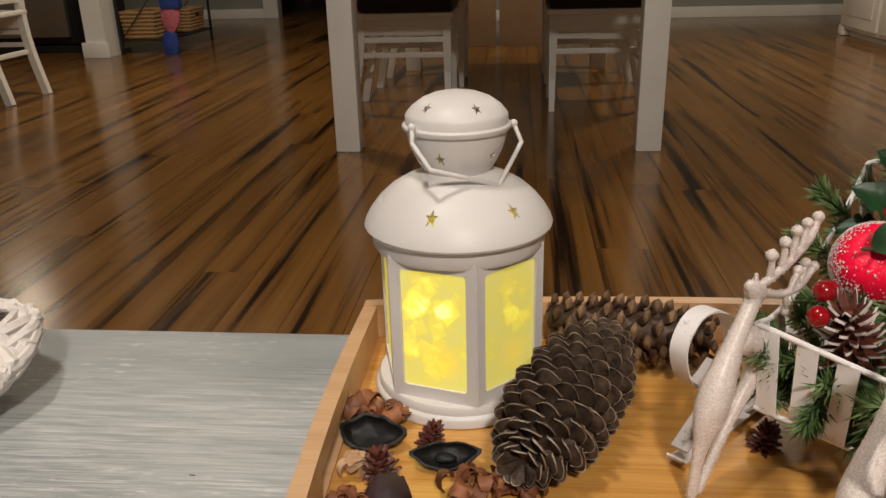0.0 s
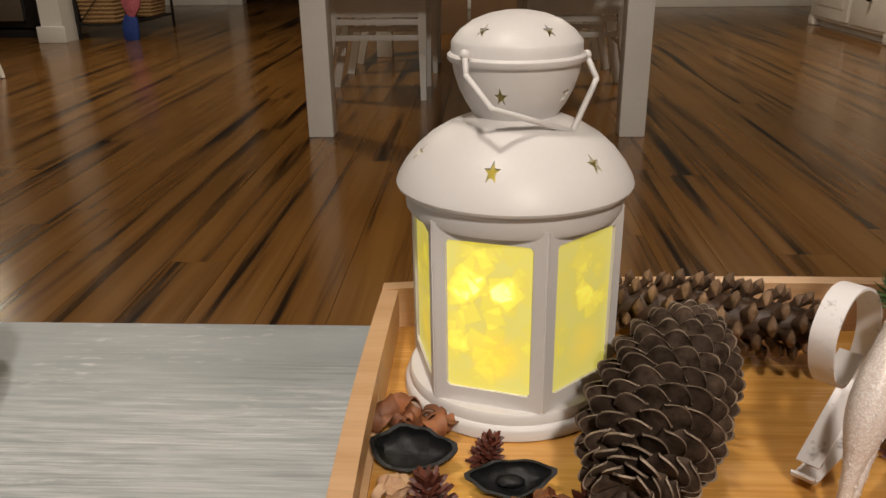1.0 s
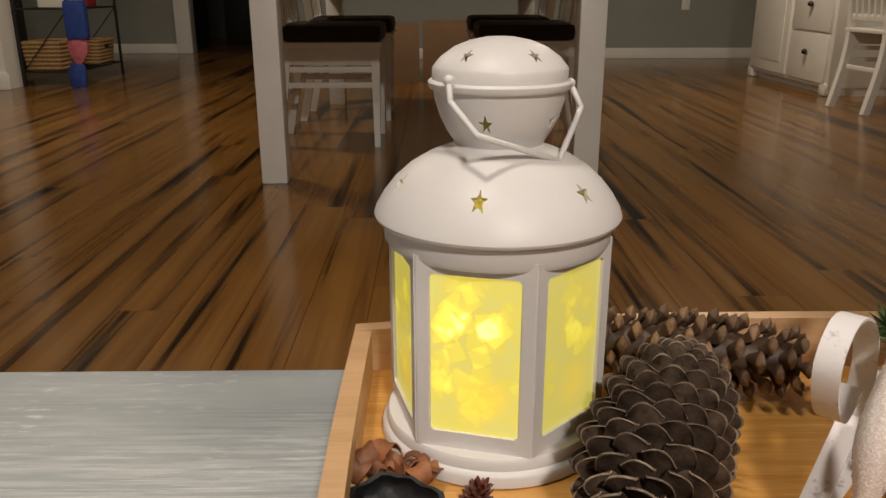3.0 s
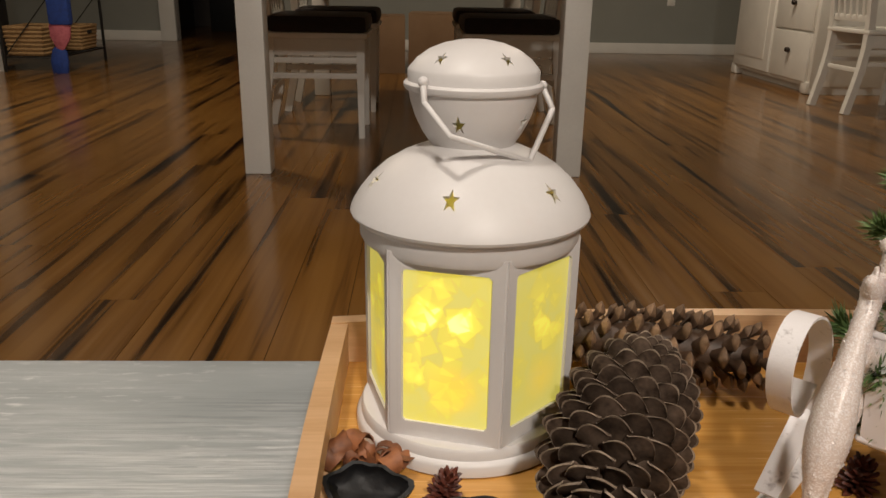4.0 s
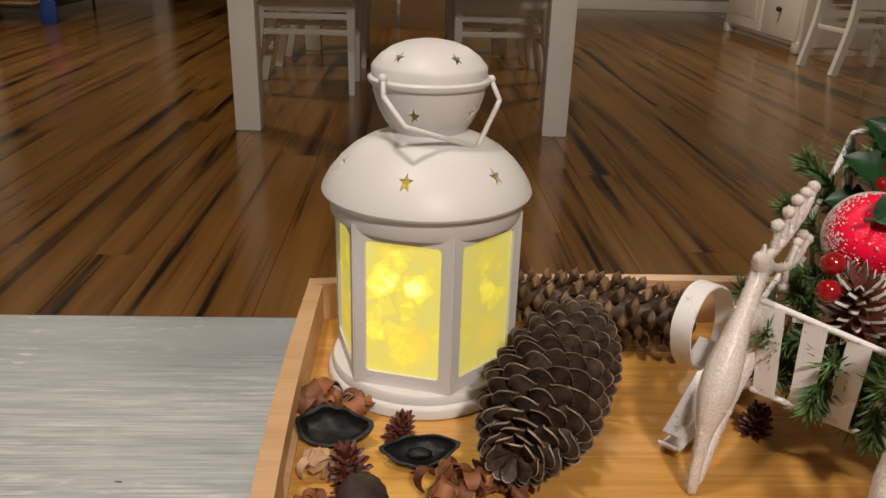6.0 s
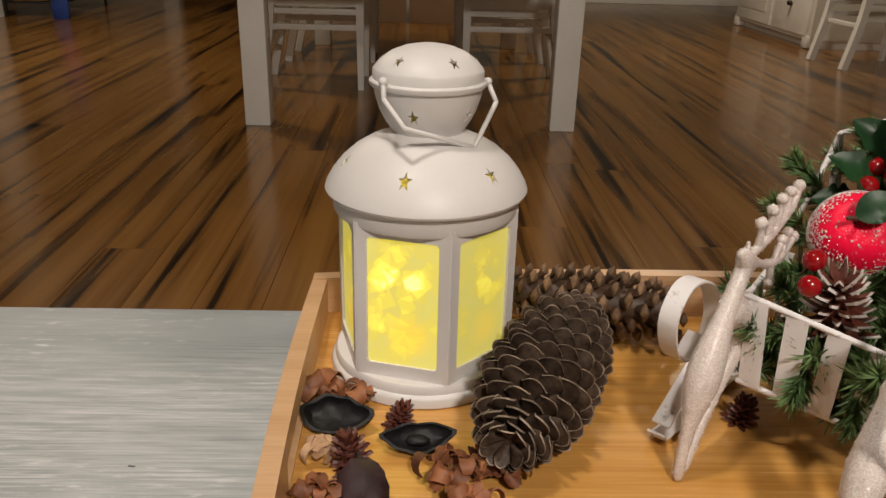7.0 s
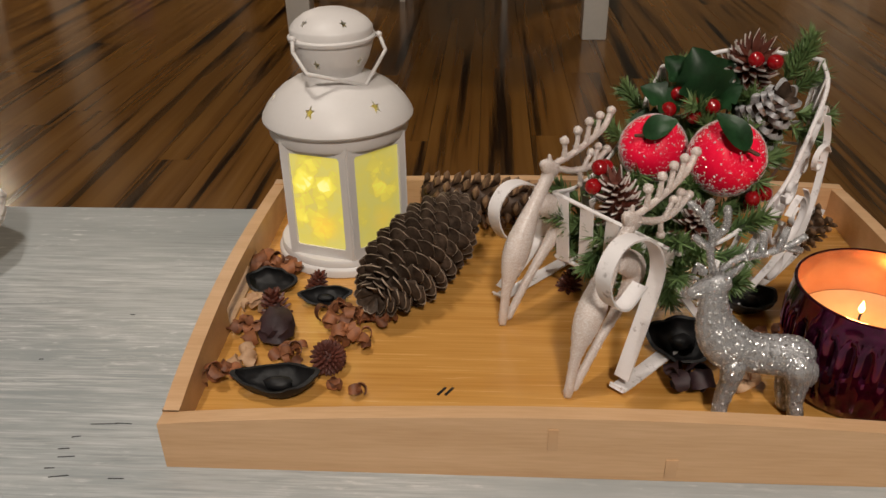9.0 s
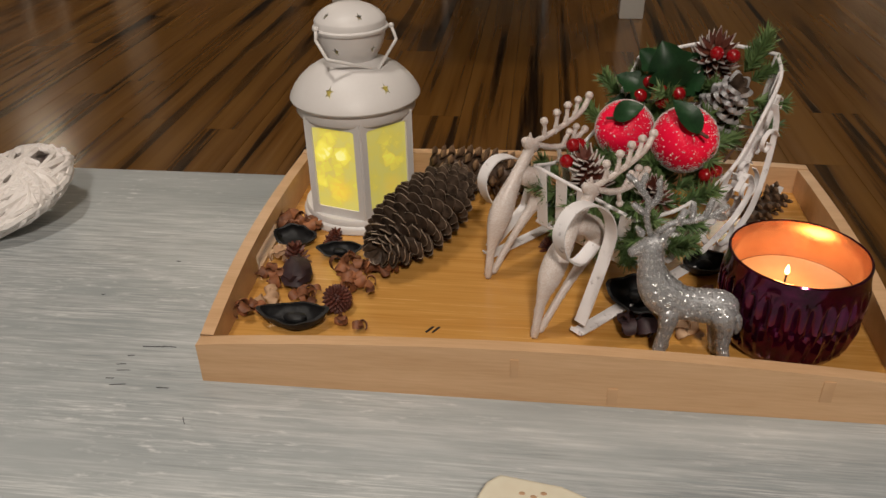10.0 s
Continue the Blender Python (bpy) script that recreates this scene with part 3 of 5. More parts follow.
# ---- white cabinet at the right ----
def cabinet():
    x0, x1, y0, y1 = 2.31, 2.98, 6.36, 7.66
    c = thing("cabinet", (2.6, 7.0, 0), "white painted cabinet with doors and small drawers", "cabinet")
    part("body", box(B(), ((x0 + x1) / 2, (y0 + y1) / 2, 0.455), (x1 - x0, y1 - y0, 0.81), 0.004), M["white_paint"], c)
    part("plinth", box(B(), ((x0 + x1) / 2 + 0.02, (y0 + y1) / 2, 0.025), (x1 - x0 - 0.06, y1 - y0 - 0.04, 0.05)), M["white_paint"], c)
    for y in (y0 + 0.05, y1 - 0.05):
        part("foot", box(B(), (x0 + 0.03, y, 0.040), (0.09, 0.09, 0.08), 0.018), M["white_paint"], c)
    part("worktop", box(B(), ((x0 + x1) / 2 - 0.01, (y0 + y1) / 2, 0.875), (x1 - x0 + 0.03, y1 - y0 + 0.04, 0.03), 0.005), M["white_paint"], c)
    d = part("door", box(B(), (x0 - 0.008, y1 - 0.36, 0.445), (0.018, 0.62, 0.74), 0.004), M["white_paint"], c)
    part("panel", box(B(), (x0 - 0.018, y1 - 0.36, 0.445), (0.006, 0.46, 0.58), 0.002), M["white_paint"], d)
    for z, h in ((0.225, 0.30), (0.525, 0.27), (0.755, 0.15)):
        d = part("drawer_front", box(B(), (x0 - 0.008, y0 + 0.31, z), (0.018, 0.54, h), 0.004), M["white_paint"], c)
        part("knob", blob(B(), (x0 - 0.035, y0 + 0.31, z + 0.03), (0.018, 0.022, 0.018), 2), M["knob"], d, "dark bronze knob")


cabinet()


# ---- kitchen side ----
def refrigerator():
    f = thing("refrigerator", (-3.75, 7.4, 0), "stainless steel refrigerator with dark sides", "refrigerator")
    part("body", box(B(), (-3.80, 7.52, 0.90), (0.86, 0.70, 1.70), 0.008), M["black"], f)
    d = part("door", box(B(), (-3.84, 7.14, 0.93), (0.74, 0.05, 1.62), 0.012), M["steel"], f, "brushed steel door")
    part("handle", tube(B(), [(-3.53, 7.09, 0.75), (-3.53, 7.09, 1.6)], 0.012, 8), M["steel"], d)
    part("kick_plate", box(B(), (-3.80, 7.19, 0.035), (0.82, 0.04, 0.07)), M["black"], f)


refrigerator()


def wire_shelf():
    x0, x1, y0, y1 = -3.02, -2.66, 7.02, 7.88
    s = thing("wire_shelf", (-2.85, 7.45, 0), "black metal shelf unit with baskets on it", "shelf")
    for x in (x0, x1):
        for y in (y0, y1):
            part("post", tube(B(), [(x, y, 0), (x, y, 1.5)], 0.011, 8), M["black"], s)
    for z in (0.10, 0.52, 0.95, 1.4):
        for x in (x0, x1):
            part("shelf_rail", tube(B(), [(x, y0, z), (x, y1, z)], 0.007, 6), M["black"], s)
        for i in range(9):
            y = y0 + (y1 - y0) * i / 8
            part("shelf_wire", tube(B(), [(x0, y, z), (x1, y, z)], 0.005, 6), M["black"], s)
    for y in (y0, y1):
        part("brace", tube(B(), [(x0, y, 0.1), (x1, y, 0.52)], 0.004, 6), M["black"], s)
    part("brace", tube(B(), [(x0, y0, 0.52), (x0, y1, 0.95)], 0.004, 6), M["black"], s)


wire_shelf()


def basket(x, y, z, sx, sy, h, label):
    b = thing("basket", (x, y, z), label, "basket", "baskets on the shelf")
    bm = B()
    for k in range(7):
        zz = z + h * (k + 0.5) / 7
        g = 0.9 + 0.1 * k / 6
        for a, c in (((-1, -1), (1, -1)), ((1, -1), (1, 1)), ((1, 1), (-1, 1)), ((-1, 1), (-1, -1))):
            tube(bm, [(x + a[0] * sx / 2 * g, y + a[1] * sy / 2 * g, zz), (x + c[0] * sx / 2 * g, y + c[1] * sy / 2 * g, zz)], h / 13, 6)
    part("weave", bm, M["wicker"], b)
    part("bottom", box(B(), (x, y, z + 0.006), (sx * 0.9, sy * 0.9, 0.01)), M["wicker"], b)
    part("handle", box(B(), (x + sx / 2 + 0.004, y, z + h * 0.7), (0.012, 0.08, 0.03), 0.004), M["black"], b)
    return b


basket(-2.885, 7.22, 0.108, 0.25, 0.36, 0.20, "straw basket on the lowest shelf")
basket(-2.84, 7.68, 0.108, 0.30, 0.30, 0.18, "smaller straw basket on the lowest shelf")
bm = box(B(), (-2.585, 6.97, 0.45), (0.15, 0.08, 0.26), 0.03)
solid("cloth_bag", bm, M["blue"], "blue cloth bag hanging at the shelf", "bag")
bm = tube(B(), [(-2.595, 6.97, 0.322), (-2.600, 6.97, 0.24), (-2.610, 6.97, 0.17)], [0.075, 0.07, 0.030], 8, ((0, 1, 0), 0.4))
solid("towel", bm, M["pink"], "pink towel hanging below the blue bag", "towel")
bm = tube(B(), [(-2.622, 6.98, 0.150), (-2.630, 6.98, 0.08), (-2.632, 6.98, 0.004)], [0.050, 0.062, 0.055], 8, ((0, 1, 0), 0.5))
solid("cloth_bag", bm, M["blue"], "dark blue cloth bag standing on the floor below the towel", "bag")
bm = box(B(), (-2.85, 7.36, 0.575), (0.24, 0.20, 0.10), 0.01)
solid("box", bm, M["white_paint"], "white box on the middle shelf", "box")
bm = box(B(), (-2.85, 7.68, 0.565), (0.20, 0.16, 0.08), 0.01)
solid("box", bm, M["red"], "red box on the middle shelf", "box")


def cardboard_box(x, y, sx, sy, h, rz):
    b = thing("cardboard_box", (x, y, 0), "closed brown cardboard box on the floor", "box", "boxes behind the table")
    r = Matrix.Rotation(radians(rz), 4, "Z")
    part("carton", box(B(), (x, y, h / 2), (sx, sy, h), 0.004, r), M["card"], b)
    for s in (-1, 1):
        part("flap", box(B(), Vector((x, y, h + 0.003)) + r @ Vector((s * sx / 4, 0, 0)), (sx / 2 - 0.004, sy - 0.004, 0.005), 0, r), M["card"], b)


cardboard_box(-0.40, 7.40, 0.26, 0.34, 0.40, 2)
cardboard_box(-0.04, 7.42, 0.38, 0.40, 0.42, -3)
bm = box(B(), (-2.25, 11.6, 0.62), (0.5, 0.25, 0.22), 0.05)
ob = solid("blanket", bm, M["red"], "folded red blanket on a dark chest", "blanket")
bm = box(B(), (-2.25, 11.65, 0.255), (0.9, 0.4, 0.51), 0.01)
solid("chest", bm, M["black"], "dark chest in the unlit room", "chest")

# ---- coffee table ----
ct = thing("coffee_table", (-0.276, 1.46, 0), "low coffee table with a grey and white washed top", "table")
part("tabletop", box(B(), (-0.276, 1.464, TOP - 0.02), (1.208, 0.70, 0.04), 0.004), M["grey_wash"], ct)
for x in (-0.83, 0.28):
    for y in (1.17, 1.76):
        part("leg", box(B(), (x, y, 0.19), (0.07, 0.07, 0.38), 0.004), M["grey_wash"], ct)


# ---- bamboo tray ----
TX0, TX1, TY0, TY1 = -0.2125, 0.298, 1.456, 1.788
FLARE, BOW = 0.006, 0.0015      # the tray is a little wider at its back
TC = ((TX0 + TX1) / 2, (TY0 + TY1) / 2)


def rail(bm, p, q, inward, thick, z0, h_end, h_mid, hole=False, bow=0.0):
    """A tray side from p to q whose top edge arches up in the middle; hole: a long grip through it."""
    p, q, inward = Vector(p), Vector(q), Vector(inward)
    n = 28
    d = q - p

    def top(u):
        end = h_end[0] + (h_end[1] - h_end[0]) * u if isinstance(h_end, tuple) else h_end
        return z0 + end + (h_mid - end) * math.sin(math.pi * u) ** 0.8

    g0, g1, gz0, gz1 = 0.36, 0.64, z0 + 0.019, z0 + 0.036
    cols = []
    for i in range(n + 1):
        u = i / n
        zs = [z0, gz0, gz1, top(u)] if hole else [z0, top(u)]
        cols.append([[bm.verts.new((*(p + d * u + inward * (thick * s - bow * math.sin(math.pi * u))), z)) for z in zs] for s in (0, 1)])
    for a, b in zip(range(n), range(1, n + 1)):
        um = (a + 0.5) / n
        rows = len(cols[a][0]) - 1
        for s in (0, 1):
            for k in range(rows):
                if hole and k == 1 and g0 < um < g1:
                    continue
                f = (cols[a][s][k], cols[b][s][k], cols[b][s][k + 1], cols[a][s][k + 1])
                bm.faces.new(f if s == 0 else f[::-1])
        for k in (0, rows):
            bm.faces.new((cols[a][0][k], cols[b][0][k], cols[b][1][k], cols[a][1][k]))
        if hole and g0 < um < g1:
            for k in (1, 2):
                bm.faces.new((cols[a][0][k], cols[b][0][k], cols[b][1][k], cols[a][1][k]))
    for c in (cols[0], cols[-1]):
        for k in range(len(c[0]) - 1):
            bm.faces.new((c[0][k], c[1][k], c[1][k + 1], c[0][k + 1]))
    if hole:
        for i in (sum(1 for j in range(n) if (j + 0.5) / n <= g0), sum(1 for j in range(n) if (j + 0.5) / n < g1)):
            c = cols[i]
            bm.faces.new((c[0][1], c[1][1], c[1][2], c[0][2]))
    return bm


tray = thing("serving_tray", (*TC, TOP), "bamboo serving tray with arched sides, on the coffee table", "tray")
TH = 0.0105
part("front_rail", rail(B(), (TX0, TY0), (TX1, TY0), (0, 1), TH, TOP, 0.034, 0.046), M["bamboo_edge"], tray)
part("back_rail", rail(B(), (TX0 - FLARE, TY1), (TX1 + FLARE, TY1), (0, -1), TH, TOP, 0.0435, 0.050), M["bamboo_edge"], tray)
part("side_rail", rail(B(), (TX0, TY0 + TH), (TX0 - FLARE, TY1 - TH), (1, 0), TH, TOP, (0.035, 0.0430), 0.050, True, BOW), M["bamboo_edge"], tray)
part("side_rail", rail(B(), (TX1, TY0 + TH), (TX1 + FLARE, TY1 - TH), (-1, 0), TH, TOP, (0.035, 0.0430), 0.050, True, BOW), M["bamboo_edge"], tray)
plan = []
for i in range(15):
    u = i / 14
    plan.append((TX1 - TH + FLARE * u + BOW * math.sin(math.pi * u), TY0 + TH + (TY1 - TY0 - 2 * TH) * u))
for i in range(15):
    u = 1 - i / 14
    plan.append((TX0 + TH - FLARE * u - BOW * math.sin(math.pi * u), TY0 + TH + (TY1 - TY0 - 2 * TH) * u))
part("bottom_board", prism(B(), plan, TRAY - 0.008, TRAY), M["bamboo"], tray)
for x, z, w, h in ((0.022, TOP + 0.030, 0.006, 0.016), (0.092, TOP + 0.010, 0.007, 0.014), (0.235, TOP + 0.026, 0.008, 0.018)):
    part("node_mark", box(B(), (x, TY0 - 0.0002, z), (w, 0.001, h), 0.0003), M["bamboo_knot"], tray)
for dx in (0, 0.005):
    m = Matrix.Rotation(radians(-32), 4, "Z")
    part("slot_mark", box(B(), (-0.046 + dx, 1.513, TRAY + 0.0002), (0.0016, 0.009, 0.0008), 0, m), M["black"], tray)


# ---- white lantern ----
LX, LY, LZ = -0.1385, 1.711, TRAY
lan = thing("lantern", (LX, LY, LZ), "white plastic lantern with lit yellow panes and star cut-outs", "lantern")
L0 = (LX, LY, 0.0)


def star_cutter(list_of, size):
    """Star prisms pointing outwards; each: azimuth, radius, height and tilt of the surface."""
    bm = B()
    for az, r, z, tilt in list_of:
        m = Matrix.Translation(L0) @ Matrix.Rotation(radians(az), 4, "Z") @ Matrix.Translation((r, 0, z)) @ Matrix.Rotation(radians(-tilt), 4, "Y")
        lo, hi = [], []
        for k in range(10):
            a = math.pi / 2 + k * math.pi / 5
            s = size if k % 2 == 0 else size * 0.42
            for ring, depth in ((lo, -0.012), (hi, 0.010)):
                ring.append(bm.verts.new(m @ Vector((depth, 0.68 * s * math.cos(a), 1.05 * s * math.sin(a)))))
        bm.faces.new(lo[::-1])
        bm.faces.new(hi)
        for k in range(10):
            j = (k + 1) % 10
            bm.faces.new((lo[k], lo[j], hi[j], hi[k]))
    return bm


def pierced(name, profile, stars, size, label=""):
    """A turned shell with star-shaped openings cut through it."""
    shell = finish(lathe(B(), profile, L0, 72, closed=True), name, M["white_plastic"])
    cut = finish(star_cutter(stars, size), "cutter", M["white_plastic"])
    a, b = bpy.data.objects.new("a", shell), bpy.data.objects.new("b", cut)
    for o in (a, b):
        scene.collection.objects.link(o)
    mod = a.modifiers.new("stars", "BOOLEAN")
    mod.operation, mod.object, mod.solver = "DIFFERENCE", b, "EXACT"
    bpy.context.view_layer.update()
    me = bpy.data.meshes.new_from_object(a.evaluated_get(bpy.context.evaluated_depsgraph_get()))
    for o in (a, b):
        bpy.data.objects.remove(o)
    bm = B()
    bm.from_mesh(me)
    return part(name, bm, M["white_plastic"], lan, label, 35)


base_prof = [(0, 0.0), (0.0580, 0.0), (0.0592, 0.001), (0.0592, 0.006), (0.0584, 0.0075), (0.0566, 0.0085), (0.0566, 0.013), (0.0555, 0.0145), (0.0, 0.0145)]
part("base", lathe(B(), [(r, z + LZ) for r, z in base_prof], L0, 72), M["white_plastic"], lan)
Z0, Z1 = LZ + 0.0145, 0.5480
AP, N0 = 0.0478, -105.5
SIDE = AP * 2 * math.tan(math.pi / 6)
for k in range(6):
    r = Matrix.Translation((LX, LY, 0)) @ Matrix.Rotation(radians(N0 + 60 * k), 4, "Z")
    bm = B()
    zc, hh = (Z0 + Z1) / 2, Z1 - Z0
    pz0, pz1, pw = 0.4600, 0.5398, 0.0432
    for y in (-1, 1):
        box(bm, (AP, y * (pw + SIDE) / 4, zc), (0.003, (SIDE - pw) / 2, hh))
    box(bm, (AP, 0, (Z0 + pz0) / 2), (0.0029, pw, pz0 - Z0))
    box(bm, (AP, 0, (Z1 + pz1) / 2), (0.0029, pw, Z1 - pz1))
    for y in (-1, 1):
        for z in (pz0, pz1):
            c = Vector((AP, y * pw / 2, z))
            s = -1 if z == pz1 else 1
            f = [c, c + Vector((0, -y * 0.0018, 0)), c + Vector((0, 0, s * 0.0018))]
            vs = [bm.verts.new(p + Vector((q, 0, 0))) for q in (-0.0013, 0.0013) for p in f]
            bm.faces.new(vs[:3])
            bm.faces.new(vs[3:][::-1])
            bm.faces.new((vs[1], vs[2], vs[5], vs[4]))
    bmesh.ops.transform(bm, matrix=r, verts=bm.verts)
    part("panel", bm, M["white_plastic"], lan)
    c = Vector((AP - 0.0006, 0, (pz0 + pz1) / 2))
    bm = box(B(), (0, 0, 0), (0.0012, pw + 0.002, pz1 - pz0 + 0.002))
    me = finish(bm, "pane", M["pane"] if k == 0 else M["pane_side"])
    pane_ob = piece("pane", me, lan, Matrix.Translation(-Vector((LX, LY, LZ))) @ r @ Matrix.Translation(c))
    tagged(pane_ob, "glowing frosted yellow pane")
    # The ribbed corner post.
    p = r @ Matrix.Rotation(radians(30), 4, "Z")
    bm = B()
    rc = AP / math.cos(math.pi / 6)
    out = [(-0.004, -0.0056), (-0.0008, -0.0056), (0.0006, -0.0042), (0.0010, -0.0028), (0.0002, -0.0018), (0.0014, -0.0011), (0.0018, 0.0),
           (0.0014, 0.0011), (0.0002, 0.0018), (0.0010, 0.0028), (0.0006, 0.0042), (-0.0008, 0.0056), (-0.004, 0.0056)]
    prism(bm, [(rc - 0.0012 + a, b) for a, b in out], Z0, Z1)
    bmesh.ops.transform(bm, matrix=p, verts=bm.verts)
    part("post", bm, M["white_plastic"], lan)
ring = [(0.0470, Z1 - 0.004), (0.0545, Z1 - 0.004), (0.0558, Z1 - 0.0015), (0.0558, Z1 + 0.005), (0.0572, Z1 + 0.0065), (0.0572, Z1 + 0.0085), (0.0470, Z1 + 0.0085)]
part("top_ring", lathe(B(), ring, L0, 72, closed=True), M["white_plastic"], lan)
RE = Z1 + 0.0085
roof_out = [(0.0615, 0.0), (0.0622, 0.0015), (0.0612, 0.0045), (0.0575, 0.0107), (0.0520, 0.0174), (0.0447, 0.0238), (0.0360, 0.0289), (0.0280, 0.0322), (0.0236, 0.0336), (0.0215, 0.0355)]
roof_in = [(0.0195, 0.0350), (0.0216, 0.0320), (0.0270, 0.0305), (0.0350, 0.0272), (0.0437, 0.0221), (0.0505, 0.0161), (0.0557, 0.0097), (0.0590, 0.0040), (0.0592, 0.0)]
pierced("roof", [(r * 0.973, z + RE) for r, z in roof_out + roof_in], [(-104 + 60 * k, 0.0493, RE + 0.0176, 47) for k in range(6)], 0.0062)
bo = [(0.0212, 0.0335), (0.0220, 0.0360), (0.0254, 0.0410), (0.0290, 0.0480), (0.0315, 0.0560), (0.0324, 0.0620)]
bi = [(0.0308, 0.0620), (0.0299, 0.0560), (0.0275, 0.0485), (0.0239, 0.0420), (0.0202, 0.0365), (0.0196, 0.0342)]
pierced("bowl", [(r * 0.975, z + RE) for r, z in bo + bi], [(-107 + 72 * k, 0.0288, RE + 0.0468, -24) for k in range(5)], 0.0052)
part("rim", lathe(B(), [(r * 0.975, z + RE) for r, z in ((0.0306, 0.0610), (0.0337, 0.0610), (0.0347, 0.0622), (0.0347, 0.0640), (0.0337, 0.0650), (0.0306, 0.0650))], L0, 72, closed=True), M["white_plastic"], lan)
do = [(0.0327, 0.0645), (0.0327, 0.0700), (0.0318, 0.0714), (0.0283, 0.0754), (0.0220, 0.0797), (0.0147, 0.0825), (0.0070, 0.0840), (0.0004, 0.0844)]
di = [(0.0004, 0.0830), (0.0070, 0.0826), (0.0142, 0.0811), (0.0210, 0.0784), (0.0271, 0.0743), (0.0303, 0.0708), (0.0311, 0.0645)]
pierced("dome", [(r * 0.975, z + RE) for r, z in do + di], [(-58 + 72 * k, 0.0256, RE + 0.0772, 60) for k in range(5)], 0.0046)
bail = [(-0.1630, 1.6850, 0.6235), (-0.1625, 1.6800, 0.6150), (-0.1510, 1.6690, 0.6020), (-0.1120, 1.6930, 0.5860), (-0.0985, 1.7170, 0.6070), (-0.1035, 1.7215, 0.6180)]
bm = B()
for p, q in zip(bail, bail[1:]):
    tube(bm, [p, q], 0.0015, 8)
for p in (bail[0], bail[-1]):
    blob(bm, p, 0.0026, 2)
part("handle", bm, M["white_plastic"], lan, "thin white bail handle hanging down")
part("led_candle", lathe(B(), [(0, LZ + 0.015), (0.018, LZ + 0.015), (0.018, LZ + 0.04), (0.014, LZ + 0.043), (0, LZ + 0.041)], L0, 24), M["pane_dim"], lan)


# ---- pine cones ----
def scale_mesh(name, length, width, thick, body, edge, point=0.0, curl=0.3, tip_only=False):
    """A cone scale along +x from its root, broadening to a rounded lip with a paler rim."""
    bm = B()
    n, m = 6, 8
    grid = []
    steps = (0, 0.22, 0.44, 0.64, 0.82, 0.93 if tip_only else 0.955, 1.0)
    for i in range(n + 1):
        u = steps[i]
        w = width * (0.35 + 0.65 * math.sin(min(1.0, u * 1.2) * math.pi / 2))
        row = []
        for j in range(m + 1):
            v = -1 + 2 * j / m
            lip = 1 - 0.34 * u * u * abs(v) ** 2.0 + point * u ** 3 * (1 - abs(v)) ** 1.5
            row.append((length * u * lip, w / 2 * v * (1 - 0.10 * u ** 6), curl * length * u * u - 0.20 * width * v * v * (0.5 + 0.5 * u)))
        grid.append(row)
    top = [[bm.verts.new(p) for p in r] for r in grid]
    bot = [[bm.verts.new((p[0] * (1 - 0.03 * (i == n)), p[1] * (0.5 if thick > 0.003 else 1.0), p[2] - thick * (0.4 + 0.6 * i / n))) for p in r] for i, r in enumerate(grid)]
    for i in range(n):
        for j in range(m):
            bm.faces.new((top[i][j], top[i + 1][j], top[i + 1][j + 1], top[i][j + 1])).material_index = 1 if i == n - 1 else 0
            bm.faces.new((bot[i][j], bot[i][j + 1], bot[i + 1][j + 1], bot[i + 1][j])).material_index = 0
    for j in range(m):
        bm.faces.new((top[n][j], bot[n][j], bot[n][j + 1], top[n][j + 1])).material_index = 1
    for i in range(n):
        bm.faces.new((top[i][0], bot[i][0], bot[i + 1][0], top[i + 1][0])).material_index = 1 if i > (n - 2 if tip_only else 3) else 0
        bm.faces.new((top[i][m], top[i + 1][m], bot[i + 1][m], bot[i][m])).material_index = 1 if i > (n - 2 if tip_only else 3) else 0
    return finish(bm, name, [body, edge], 60)


def puffy_scale(length, width, height, body, tip):
    """A thick cone scale along +x: a slim stalk that swells to a rhombic, ridged head with a small point."""
    bm = B()
    rings = []
    for u, w, h, z in ((0, 0.30, 0.22, 0), (0.35, 0.45, 0.28, 0.0), (0.62, 0.80, 0.55, 0.01), (0.78, 1.0, 0.90, 0.03), (0.90, 0.78, 0.72, 0.07), (1.0, 0.40, 0.36, 0.12), (1.07, 0.07, 0.06, 0.18)):
        row = []
        for j in range(8):
            a = 2 * math.pi * j / 8
            k = 1.0 if j % 2 == 0 else 0.80
            row.append(bm.verts.new((length * u, width / 2 * w * k * math.cos(a), length * z + height / 2 * h * k * math.sin(a))))
        rings.append(row)
    for i, (r0, r1) in enumerate(zip(rings, rings[1:])):
        for j in range(8):
            q = (j + 1) % 8
            bm.faces.new((r0[j], r0[q], r1[q], r1[j])).material_index = 1 if i > 2 else 0
    bm.faces.new(rings[0])
    bm.faces.new(rings[-1])
    return finish(bm, "cone_scale", [body, tip], 50)


